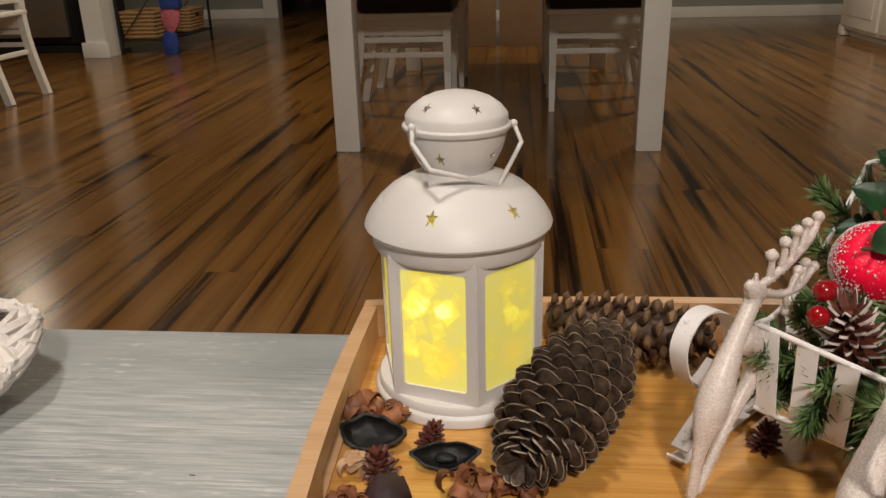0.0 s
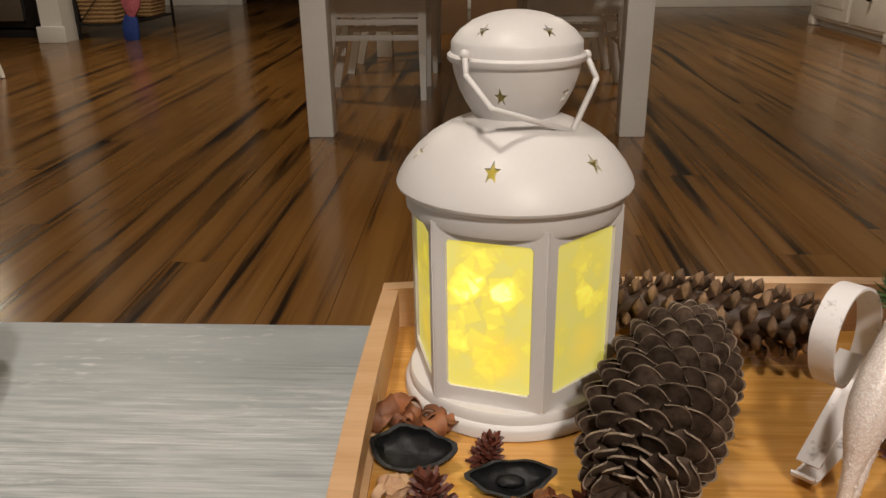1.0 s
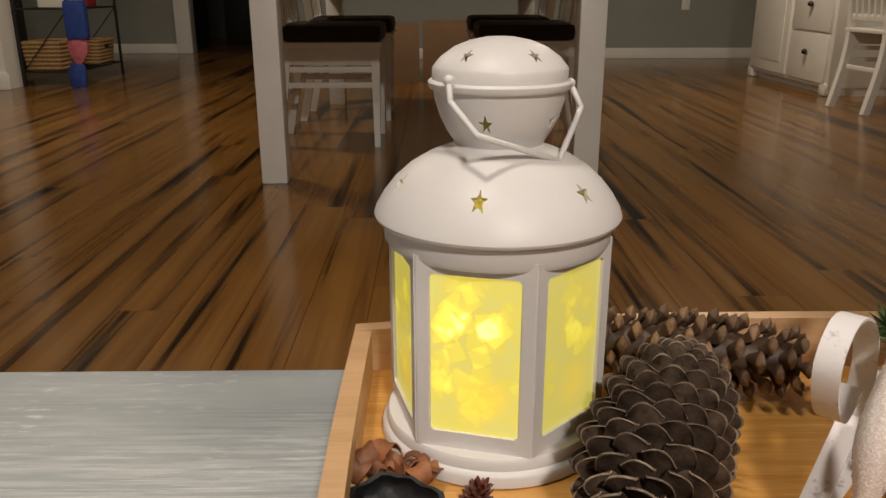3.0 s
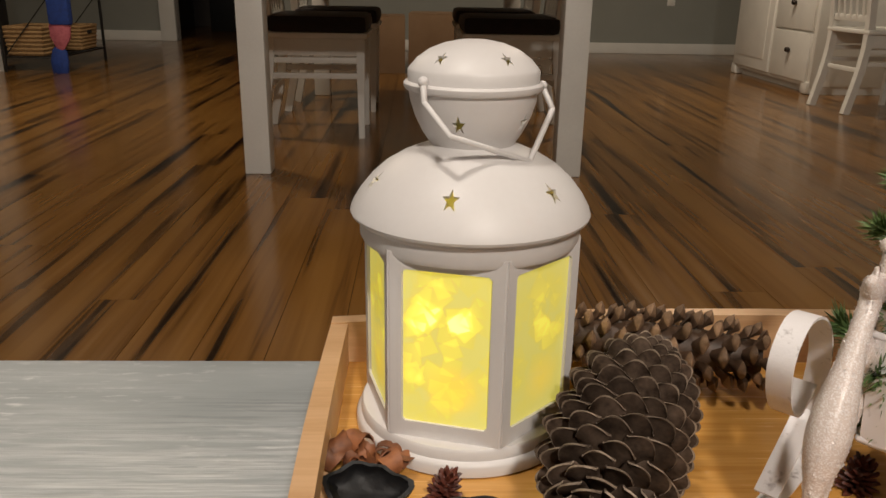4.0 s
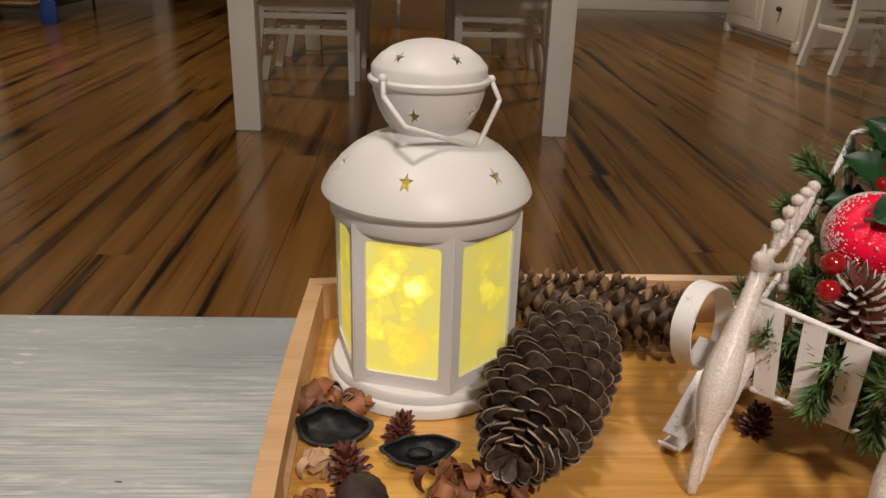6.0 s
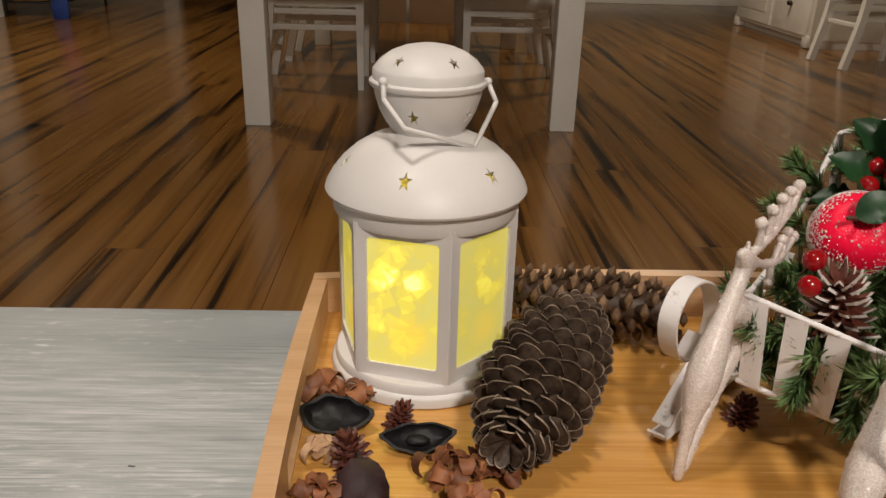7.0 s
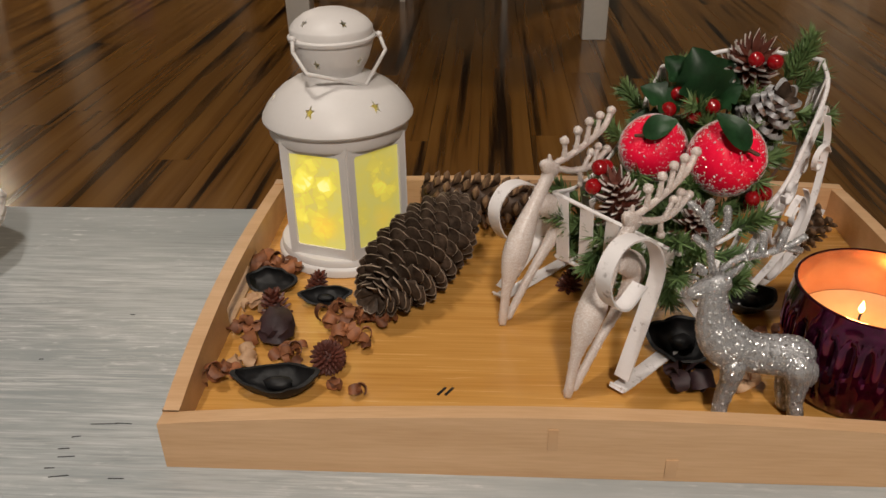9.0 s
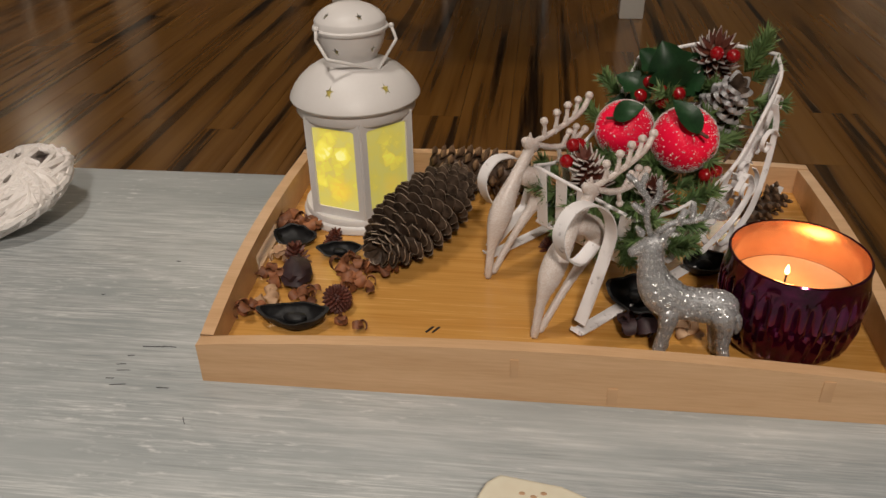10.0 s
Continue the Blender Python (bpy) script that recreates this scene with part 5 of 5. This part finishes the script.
F0 = TRAY + 0.003
for s, fwd, up, toe in ((-0.052, -0.006, 0.0, -0.006), (0.077, -0.052, 0.021, -0.031)):
    scroll = smooth_path([S(u + fwd, s, z + up) for u, z in ((0.034, 0.494), (0.016, 0.486), (0.000, 0.498), (-0.006, 0.518), (0.006, 0.532), (0.026, 0.530), (0.044, 0.516), (0.052, 0.496), (0.046, 0.474))], 5)
    part("scroll", band(B(), scroll + [S(0.004 + toe, s, F0 + 0.008)], SS, 0.0108, 0.0012), M["white_metal"], sl)
    part("runner", band(B(), smooth_path([S(toe, s, F0 + 0.004), S(0.012 + toe, s, F0), S(0.10, s, F0 + 0.001), S(0.18, s, F0 + 0.002), S(0.225, s, F0 + 0.012), S(0.245, s, F0 + 0.035)], 4), SS, 0.0108, 0.0012), M["white_metal"], sl)
    for u in (0.075, 0.15):
        part("strut", band(B(), [S(u, s, F0), S(u - 0.018, s * 0.62 + 0.012, 0.474)], SU, 0.007, 0.0012), M["white_metal"], sl)
    # Inner scrolls between the runner and the body.
    for u, z, r in ((0.075, 0.474, 0.014), (0.115, 0.480, 0.018), (0.160, 0.490, 0.020)):
        pts = [S(u + r * (1 - 0.11 * k) * math.cos(0.75 * k + 2.0), s + 0.004, z + r * (1 - 0.11 * k) * math.sin(0.75 * k + 2.0)) for k in range(9)]
        part("scroll", band(B(), smooth_path(pts, 2), SS, 0.006, 0.0011), M["white_metal"], sl)
# Body: a low front, sides that sweep up to a tall back.
rim_l = [S(0.028, -0.030, 0.526), S(0.065, -0.038, 0.516), S(0.105, -0.042, 0.522), S(0.140, -0.042, 0.548), S(0.160, -0.040, 0.574), S(0.166, -0.038, 0.588)]
rim_r = [S(0.044, 0.066, 0.507), Vector((0.150, 1.600, 0.508)), Vector((0.190, 1.630, 0.528)), Vector((0.216, 1.664, 0.560)), Vector((0.233, 1.692, 0.586)), Vector((0.231, 1.706, 0.602))]
bot_l = [S(0.030, -0.026, 0.474), S(0.070, -0.032, 0.466), S(0.110, -0.034, 0.470), S(0.150, -0.034, 0.492), S(0.172, -0.034, 0.524), S(0.176, -0.034, 0.545)]
bot_r = [S(0.046, 0.058, 0.462), Vector((0.140, 1.603, 0.460)), Vector((0.178, 1.632, 0.470)), Vector((0.205, 1.665, 0.498)), Vector((0.222, 1.692, 0.530)), Vector((0.226, 1.708, 0.552))]
for pts, name in ((rim_l, "rim"), (rim_r, "rim"), (bot_l, "lower_rail"), (bot_r, "lower_rail")):
    part(name, tube(B(), smooth_path(pts, 5), 0.0017, 8), M["white_metal"], sl)
part("front_bar", tube(B(), [rim_l[0], rim_r[0]], 0.0017, 8), M["white_metal"], sl)
part("front_bar", tube(B(), [bot_l[0], bot_r[0]], 0.0017, 8), M["white_metal"], sl)
part("back_bar", tube(B(), smooth_path([rim_l[-1], (rim_l[-1] + rim_r[-1]) / 2 + Vector((0.006, 0.026, 0.004)), rim_r[-1]], 5), 0.0017, 8), M["white_metal"], sl)
part("back_bar", tube(B(), [bot_l[-1], bot_r[-1]], 0.0017, 8), M["white_metal"], sl)
for k in range(5):
    t = (k + 0.35) / 4.7
    a, b = rim_l[0].lerp(rim_r[0], t), bot_l[0].lerp(bot_r[0], t)
    part("slat", band(B(), [a + SU * -0.001, b + SU * -0.001], SS, 0.0115, 0.0011), M["white_metal"], sl)
for hi_pts, lo_pts in ((rim_l, bot_l), (rim_r, bot_r)):
    h, l = smooth_path(hi_pts, 4), smooth_path(lo_pts, 4)
    for k in range(2, len(h), 3):
        part("slat", band(B(), [h[k], l[k]], SU, 0.008, 0.0011), M["white_metal"], sl)
for u, z, r, t0, w in ((0.075, 0.486, 0.014, 2.0, 1), (0.105, 0.494, 0.016, 0.5, -1), (0.130, 0.478, 0.015, 3.4, 1), (0.150, 0.512, 0.017, 1.2, -1), (0.170, 0.545, 0.014, 0.3, 1)):
    s = 0.078 + 0.14 * (u - 0.075) if u < 0.13 else 0.092
    pts = [S(u + r * (1 - 0.10 * k) * math.cos(w * 0.72 * k + t0), s + 0.004, z + r * (1 - 0.10 * k) * math.sin(w * 0.72 * k + t0)) for k in range(10)]
    part("side_scroll", band(B(), smooth_path(pts, 2), SS, 0.0040, 0.0010), M["white_metal"], sl)
for pts in ([S(0.135, 0.094, 0.462), S(0.160, 0.097, 0.485), S(0.176, 0.096, 0.520), S(0.184, 0.093, 0.555), S(0.182, 0.090, 0.575)],
            [S(0.10, 0.094, 0.468), S(0.130, 0.099, 0.488), S(0.150, 0.100, 0.512), S(0.142, 0.099, 0.528), S(0.130, 0.098, 0.516)]):
    part("side_scroll", band(B(), smooth_path(pts, 5), SS, 0.0050, 0.0010), M["white_metal"], sl)
# Coils and a waving ribbon that fill the near side between its two rails.
wave = []
for k in range(2, 6):
    for t in (0.25, 0.75):
        i = k - 0.5 + 0.5 * (t > 0.5)
        j = min(int(i), 4)
        wave.append(bot_r[j].lerp(bot_r[j + 1], i - j).lerp(rim_r[j].lerp(rim_r[j + 1], i - j), t) + Vector((0.003, -0.002, 0)))
part("side_scroll", band(B(), smooth_path(wave, 5), SS, 0.006, 0.0011), M["white_metal"], sl)
side_dir = Vector((0.58, 0.62, 0.53)).normalized()
side_up = Vector((-0.3, -0.42, 0.86)).normalized()
for k, (t, w, r) in enumerate(((0.5, 1, 0.013), (0.35, -1, 0.013), (0.62, 1, 0.012), (0.40, -1, 0.012), (0.6, 1, 0.010))):
    i = 1.1 + 0.72 * k
    j = min(int(i), 4)
    c = bot_r[j].lerp(bot_r[j + 1], i - j).lerp(rim_r[j].lerp(rim_r[j + 1], i - j), t) + Vector((0.004, -0.003, 0))
    pts = [c + (side_dir * math.cos(w * 0.72 * q + 1.3 * k) + side_up * math.sin(w * 0.72 * q + 1.3 * k)) * r * (1 - 0.085 * q) for q in range(10)]
    part("side_scroll", band(B(), smooth_path(pts, 2), SS, 0.0040, 0.0010), M["white_metal"], sl)
bm = B()
for k in range(9):
    t = k / 8
    i = t * (len(bot_l) - 1)
    j = min(int(i), len(bot_l) - 2)
    tube(bm, [bot_l[j].lerp(bot_l[j + 1], i - j), bot_r[j].lerp(bot_r[j + 1], i - j)], 0.0012, 6)
part("floor_wires", bm, M["white_metal"], sl)


# ---- filling of the sleigh ----
def sprig(bm, p, q, count, length, rnd, splay=0.7):
    """Needles round a stem from p to q."""
    p, q = Vector(p), Vector(q)
    d = (q - p).normalized()
    side_v = d.cross(Vector((0.3, 0.2, 0.93))).normalized()
    up = side_v.cross(d)
    for i in range(count):
        a = rnd.uniform(0, 6.28)
        o = p.lerp(q, rnd.random())
        w = (d * rnd.uniform(0.35, 1.0) + (side_v * math.cos(a) + up * math.sin(a)) * splay * rnd.uniform(0.5, 1.2)).normalized()
        ln = length * rnd.uniform(0.6, 1.1)
        s = w.cross(Vector((rnd.uniform(-1, 1), rnd.uniform(-1, 1), rnd.uniform(-1, 1)))).normalized() * 0.00062
        mid = o + w * ln * 0.55 + Vector((0, 0, -0.02 * ln))
        v = [bm.verts.new(c) for c in (o - s, o + s, mid + s, mid - s, o + w * ln)]
        bm.faces.new((v[0], v[1], v[2], v[3]))
        bm.faces.new((v[3], v[2], v[4]))


rnd = random.Random(8)
bm = B()
for i in range(96):
    u = rnd.uniform(0.045, 0.185)
    s = rnd.uniform(-0.025, 0.078 - max(0.0, u - 0.12) * 0.45)
    base_z = 0.485 + max(0, u - 0.07) * 0.66
    a = rnd.uniform(0, 6.28)
    p = S(u, s, base_z + rnd.uniform(-0.010, 0.012))
    q = p + SU * (0.026 * math.cos(a)) + SS * (0.026 * math.sin(a)) + Vector((0, 0, rnd.uniform(0.0, 0.020)))
    sprig(bm, p, q, 230, 0.015, rnd, 0.9)
for u, s, z, du, ds, dz in ((0.040, -0.018, 0.500, -0.016, -0.010, 0.012), (0.040, 0.005, 0.490, -0.014, 0.0, -0.012), (0.045, 0.030, 0.488, -0.012, 0.004, -0.018),
                            (0.048, 0.055, 0.484, -0.010, 0.012, -0.010), (0.060, -0.030, 0.505, -0.004, -0.018, 0.010), (0.200, 0.050, 0.590, 0.010, 0.008, 0.024),
                            (0.204, 0.046, 0.594, 0.014, 0.006, 0.024), (0.200, 0.060, 0.565, 0.022, 0.016, -0.004), (0.195, 0.062, 0.555, 0.020, 0.014, -0.012),
                            (0.205, 0.044, 0.585, 0.014, 0.008, 0.022), (0.165, -0.010, 0.575, 0.006, -0.016, 0.016), (0.205, 0.052, 0.580, 0.014, 0.012, 0.012), (0.140, -0.036, 0.560, 0.000, -0.018, 0.012), (0.120, -0.036, 0.540, -0.006, -0.016, 0.010)):
    p = S(u, s, z)
    sprig(bm, p, p + SU * du + SS * ds + Vector((0, 0, dz)), 240, 0.014, rnd, 0.7)
for i in range(30):
    s, u = rnd.uniform(-0.030, 0.066), rnd.uniform(0.046, 0.066)
    p = S(u, s, rnd.uniform(0.468, 0.512))
    q = p + SU * rnd.uniform(-0.016, 0.004) + SS * rnd.uniform(-0.014, 0.014) + Vector((0, 0, rnd.uniform(-0.014, 0.010)))
    sprig(bm, p, q, 90, 0.013, rnd, 0.9)
ob = solid("pine_sprigs", bm, M["needle"], "green artificial pine sprigs filling the sleigh", "foliage", kind="stuff")
bm = B()
for i in range(16):
    u, s = rnd.uniform(0.05, 0.16), rnd.uniform(-0.02, 0.07)
    p = S(u, s, 0.478 + max(0, u - 0.08) * 0.6)
    tube(bm, [p, p + SU * 0.02 + Vector((0, 0, 0.012))], 0.0012, 6)
solid("sprig_stems", bm, M["stem"], "brown wire stems of the pine sprigs", "foliage", kind="stuff")


def leaf(bm, p, tip, width, normal, spikes=0, fold=0.25):
    p, tip, normal = Vector(p), Vector(tip), Vector(normal).normalized()
    d = tip - p
    side_v = d.normalized().cross(normal).normalized()
    normal = side_v.cross(d.normalized())
    n = 14
    rows = []
    for i in range(n + 1):
        u = i / n
        w = width / 2 * math.sin(math.pi * u ** 0.8) ** 0.8
        if spikes:
            w *= 0.72 + 0.42 * abs(math.sin(spikes * math.pi * u)) ** 0.6
        c = p + d * u + normal * (0.10 * d.length * math.sin(math.pi * u))
        w = max(w, 0.0003)
        rows.append([bm.verts.new(c - side_v * w + normal * (w * fold)), bm.verts.new(c - side_v * w * 0.5 + normal * (w * fold * 0.35)), bm.verts.new(c),
                     bm.verts.new(c + side_v * w * 0.5 + normal * (w * fold * 0.35)), bm.verts.new(c + side_v * w + normal * (w * fold))])
    fs = []
    for r0, r1 in zip(rows, rows[1:]):
        for j in range(4):
            fs.append(bm.faces.new((r0[j], r0[j + 1], r1[j + 1], r1[j])))
    bmesh.ops.solidify(bm, geom=fs, thickness=0.0005)
    return bm


def apple(x, y, z, r, label, leaf_to, stem_to, seed):
    a = thing("apple_ornament", (x, y, z - r), label, "ornament", "apples in the sleigh")
    prof = []
    for i in range(25):
        w = math.pi * i / 24
        k = 1 + 0.06 * math.cos(2 * w)
        dip = 0.16 * math.exp(-(w / 0.35) ** 2) + 0.10 * math.exp(-((math.pi - w) / 0.35) ** 2)
        prof.append((max(0.00001, r * k * math.sin(w) * 1.02) if 0 < i < 24 else 0, r * (math.cos(w) * 0.94) * (1 - dip)))
    tip = Vector(stem_to) - Vector((x, y, z))
    bm = lathe(B(), prof, (0, 0, 0), 40)
    q = tip.to_track_quat("Z", "Y").to_matrix().to_4x4()
    bmesh.ops.transform(bm, matrix=Matrix.Translation((x, y, z)) @ q, verts=bm.verts)
    part("fruit", bm, M["apple"], a, "red fruit coated in silvery glitter", 60)
    d = tip.normalized()
    s0 = Vector((x, y, z)) + d * r * 0.72
    part("stem", tube(B(), [s0, s0 + d * r * 0.3, s0 + d * r * 0.5 + (Vector(leaf_to) - s0) * -0.15], 0.0014, 6), M["stem"], a)
    part("leaf", leaf(B(), s0 + d * r * 0.30, leaf_to, 0.019, d + Vector((0, -0.5, 0.5)), 0, 0.2), M["holly"], a, "dark green cloth leaf")
    # Loose sugar grains on the skin, sparse in front: grazing sheen put into their spacing.
    rn = random.Random(seed)
    gm = B()
    for i in range(11000):
        v = Vector((rn.gauss(0, 1), rn.gauss(0, 1), rn.gauss(0, 1))).normalized()
        face = v.dot(Vector((-0.12, -0.86, 0.5)))
        if rn.random() < 0.97 * max(0.0, min(1.0, face * 1.45)) ** 0.7:
            continue
        c = Vector((x, y, z)) + v * (r * 0.985)
        e1 = v.orthogonal().normalized()
        e2 = v.cross(e1)
        g = rn.uniform(0.00045, 0.00105)
        w = rn.uniform(0, 6)
        vs = [gm.verts.new(c + (e1 * math.cos(w + k * 2.1) + e2 * math.sin(w + k * 2.1)) * g + v * rn.uniform(0, 0.0005)) for k in range(3)]
        top = gm.verts.new(c + v * 0.0006)
        for k in range(3):
            gm.faces.new((vs[k], vs[(k + 1) % 3], top))
    tagged(part("sugar_coating", gm, M["apple_rim"], a, "silvery sugar grains, crowded to the sides as sheen", 5), kind="stuff")


apple(0.106, 1.671, 0.545, 0.0255, "glittered red apple ornament with a dark leaf", (0.118, 1.654, 0.573), (0.092, 1.652, 0.564), 1)
apple(0.151, 1.638, 0.551, 0.0275, "larger glittered red apple ornament with a raised leaf", (0.136, 1.628, 0.588), (0.159, 1.614, 0.567), 2)


def berries(points, label):
    b = thing("berry_cluster", points[0], label, "berries", "berries in the sleigh")
    for i, p in enumerate(points):
        part("berry", blob(B(), p, 0.0060, 3), M["berry"], b)
    bm = B()
    for p in points[1:]:
        tube(bm, [Vector(p) + Vector((0, 0.003, -0.004)), (Vector(p) + Vector(points[0])) / 2 + Vector((0, 0.012, -0.014))], 0.0007, 5)
    part("stalk", bm, M["stem"], b)


berries([(0.178, 1.693, 0.606), (0.191, 1.690, 0.605)], "pair of shiny red berries on the frosted cone")
berries([(0.136, 1.696, 0.572), (0.126, 1.702, 0.577), (0.119, 1.692, 0.568), (0.151, 1.690, 0.571), (0.138, 1.690, 0.563)], "cluster of shiny red berries below the holly leaf")
berries([(0.168, 1.618, 0.529), (0.176, 1.622, 0.531), (0.170, 1.626, 0.522)], "shiny red berries below the apple")
berries([(0.061, 1.626, 0.548), (0.056, 1.616, 0.538), (0.066, 1.634, 0.545)], "red berries behind the frosted cone")


def holly(p, tip, width, normal, label):
    solid("holly_leaf", leaf(B(), p, tip, width, normal, 4, 0.35), M["holly"], label, "leaf", "holly leaves in the sleigh")


holly((0.150, 1.698, 0.572), (0.134, 1.706, 0.612), 0.038, (0, -1, 0.2), "broad spiny dark green holly leaf standing up")
holly((0.146, 1.708, 0.575), (0.118, 1.722, 0.600), 0.026, (0.2, -1, 0.3), "spiny dark green holly leaf behind the berries")
holly((0.155, 1.700, 0.570), (0.172, 1.694, 0.586), 0.020, (0, -0.8, 0.6), "small spiny dark green holly leaf by the apple")
holly((0.150, 1.705, 0.572), (0.168, 1.714, 0.600), 0.028, (-0.2, -1, 0.3), "spiny dark green holly leaf")
holly((0.128, 1.696, 0.564), (0.098, 1.704, 0.582), 0.024, (0, -0.7, 0.7), "spiny dark green holly leaf pointing sideways")
holly((0.120, 1.700, 0.552), (0.092, 1.702, 0.556), 0.020, (0, -0.7, 0.7), "small spiny dark green holly leaf")
frosted = scale_mesh("cone_scale", 0.0160, 0.0052, 0.0016, M["scale_red"], M["snow"], 0.25, 0.25, True)
silvered = scale_mesh("cone_scale", 0.0150, 0.0095, 0.0030, M["scale_dark"], M["silver"], 0.0, 0.1, True)
pine_cone("frosted_cone", (0.080, 1.626, 0.510), (0.071, 1.616, 0.540), 0.021, 60, frosted, M["scale_red"], "small cone with white frosted tips at the sleigh's front",
          lambda u: 1.0 - 0.72 * u, lambda u: 74 - 52 * u, lambda u: 0.95, 31, "frosted cones in the sleigh")
pine_cone("frosted_cone", (0.183, 1.738, 0.570), (0.180, 1.704, 0.606), 0.030, 90, frosted, M["scale_dark"], "cone with white frosted tips at the sleigh's back",
          lambda u: 1.0 - 0.62 * u, lambda u: 84 - 56 * u, lambda u: 1.1, 32, "frosted cones in the sleigh")
pine_cone("frosted_cone", (0.178, 1.700, 0.536), (0.190, 1.664, 0.584), 0.033, 70, silvered, M["scale_dark"], "dark cone with silver-tipped scales",
          lambda u: 1.0 - 0.60 * u, lambda u: 80 - 54 * u, lambda u: 1.35, 33, "frosted cones in the sleigh")
pine_cone("frosted_cone", (0.128, 1.612, 0.505), (0.124, 1.594, 0.528), 0.018, 44, frosted, M["scale_dark"], "small frosted cone below the apples",
          lambda u: 1.0 - 0.86 * u, lambda u: 76 - 66 * u, lambda u: 0.9, 34, "frosted cones in the sleigh")


# ---- on the coffee table ----
# Old scratches in the paint.
for x, y, ln, turn in ((-0.268, 1.4925, 0.022, 3), (-0.255, 1.4935, 0.014, -2), (-0.281, 1.480, 0.007, 12), (-0.284, 1.469, 0.009, 8), (-0.279, 1.462, 0.013, 6),
                       (-0.285, 1.452, 0.008, 4), (-0.276, 1.4455, 0.015, 10), (-0.210, 1.4125, 0.010, -60), (-0.300, 1.620, 0.005, -5), (-0.345, 1.560, 0.004, 5), (-0.24, 1.445, 0.012, 1)):
    m = Matrix.Rotation(radians(turn), 4, "Z")
    part("scratch", box(B(), (x, y, TOP + 0.0001), (ln * 0.8, 0.0005, 0.0006), 0, m), M["black"], ct)


def wicker_ball(cx, cy, cz, r, seed):
    w = thing("twig_ball", (cx, cy, TOP), "flattened ball of white painted twigs on the coffee table", "decoration")
    rn = random.Random(seed)
    tilt = Euler((radians(12), radians(-14), 0)).to_matrix()
    for i in range(96):
        n = Vector((rn.gauss(0, 1), rn.gauss(0, 1), rn.gauss(0, 1))).normalized()
        e1 = n.orthogonal().normalized()
        e2 = n.cross(e1)
        off = rn.uniform(-0.55, 0.55)
        k = math.sqrt(1 - off * off)
        a0 = rn.uniform(0, 6.28)
        ln = rn.uniform(1.6, 3.6)
        pts = []
        for j in range(10):
            a = a0 + ln * j / 9
            v = (n * off + (e1 * math.cos(a) + e2 * math.sin(a)) * k) * rn.uniform(0.93, 1.0)
            v = tilt @ Vector((v.x * r, v.y * r, v.z * r * 0.31))
            pts.append(Vector((cx, cy, cz)) + v)
        bm = tube(B(), pts, rn.uniform(0.0028, 0.0046), 6)
        for v in bm.verts:
            v.co.z = max(v.co.z, TOP + 0.0004)
        part("twig", bm, M["twig"], w)


wicker_ball(-0.512, 1.694, TOP + 0.028, 0.072, 5)
block = thing("wax_block", (0.045, 1.345, TOP), "cream wax melt block with small pits, on the coffee table", "wax melt")
bm = prism(B(), [(-0.008, 1.318), (0.009, 1.360), (0.017, 1.367), (0.055, 1.361), (0.076, 1.351), (0.097, 1.328), (0.085, 1.305), (0.030, 1.298)], TOP, TOP + 0.020)
bmesh.ops.bevel(bm, geom=list(bm.edges), offset=0.003, segments=3, affect="EDGES", profile=0.6)
part("body", bm, M["cream"], block)
for x, y in ((0.031, 1.352), (0.038, 1.350), (0.044, 1.353)):
    part("pit", blob(B(), (x, y, TOP + 0.0200), (0.0020, 0.0014, 0.0006), 2), M["bud_pale"], block)

# ---- floor planks ----
def plank_mesh(w, l):
    bm = box(B(), (0, 0, -0.006), (w - 0.0012, l - 0.0006, 0.012))
    return finish(bm, "plank", M["plank"])


PW, PL = 0.135, 1.83
plank = plank_mesh(PW, PL)
rng = random.Random(4)
far = B()
n = 0
for i in range(int((XR - XL) / PW) + 1):
    x = XL + PW * (i + 0.5)
    shift = rng.random() * PL
    for j in range(-1, 8):
        y = YB + shift + PL * (j + 0.5)
        y0, y1 = max(y - PL / 2, YB), min(y + PL / 2, 12.5)
        if y1 - y0 < 0.05:
            continue
        if -3.6 < x < 2.6 and 1.4 < y < 9.0 and n < 298:
            piece("plank", plank, FLOOR, Matrix.Translation(Vector((x, y, 0.0)) - FLOOR.location))
            n += 1
        else:
            box(far, (x, (y0 + y1) / 2, -0.006), (PW - 0.0012, y1 - y0 - 0.0012, 0.012))
ORIGIN[FLOOR] = FLOOR.location.copy()
tagged(part("planks", far, M["plank"], FLOOR), kind="stuff")
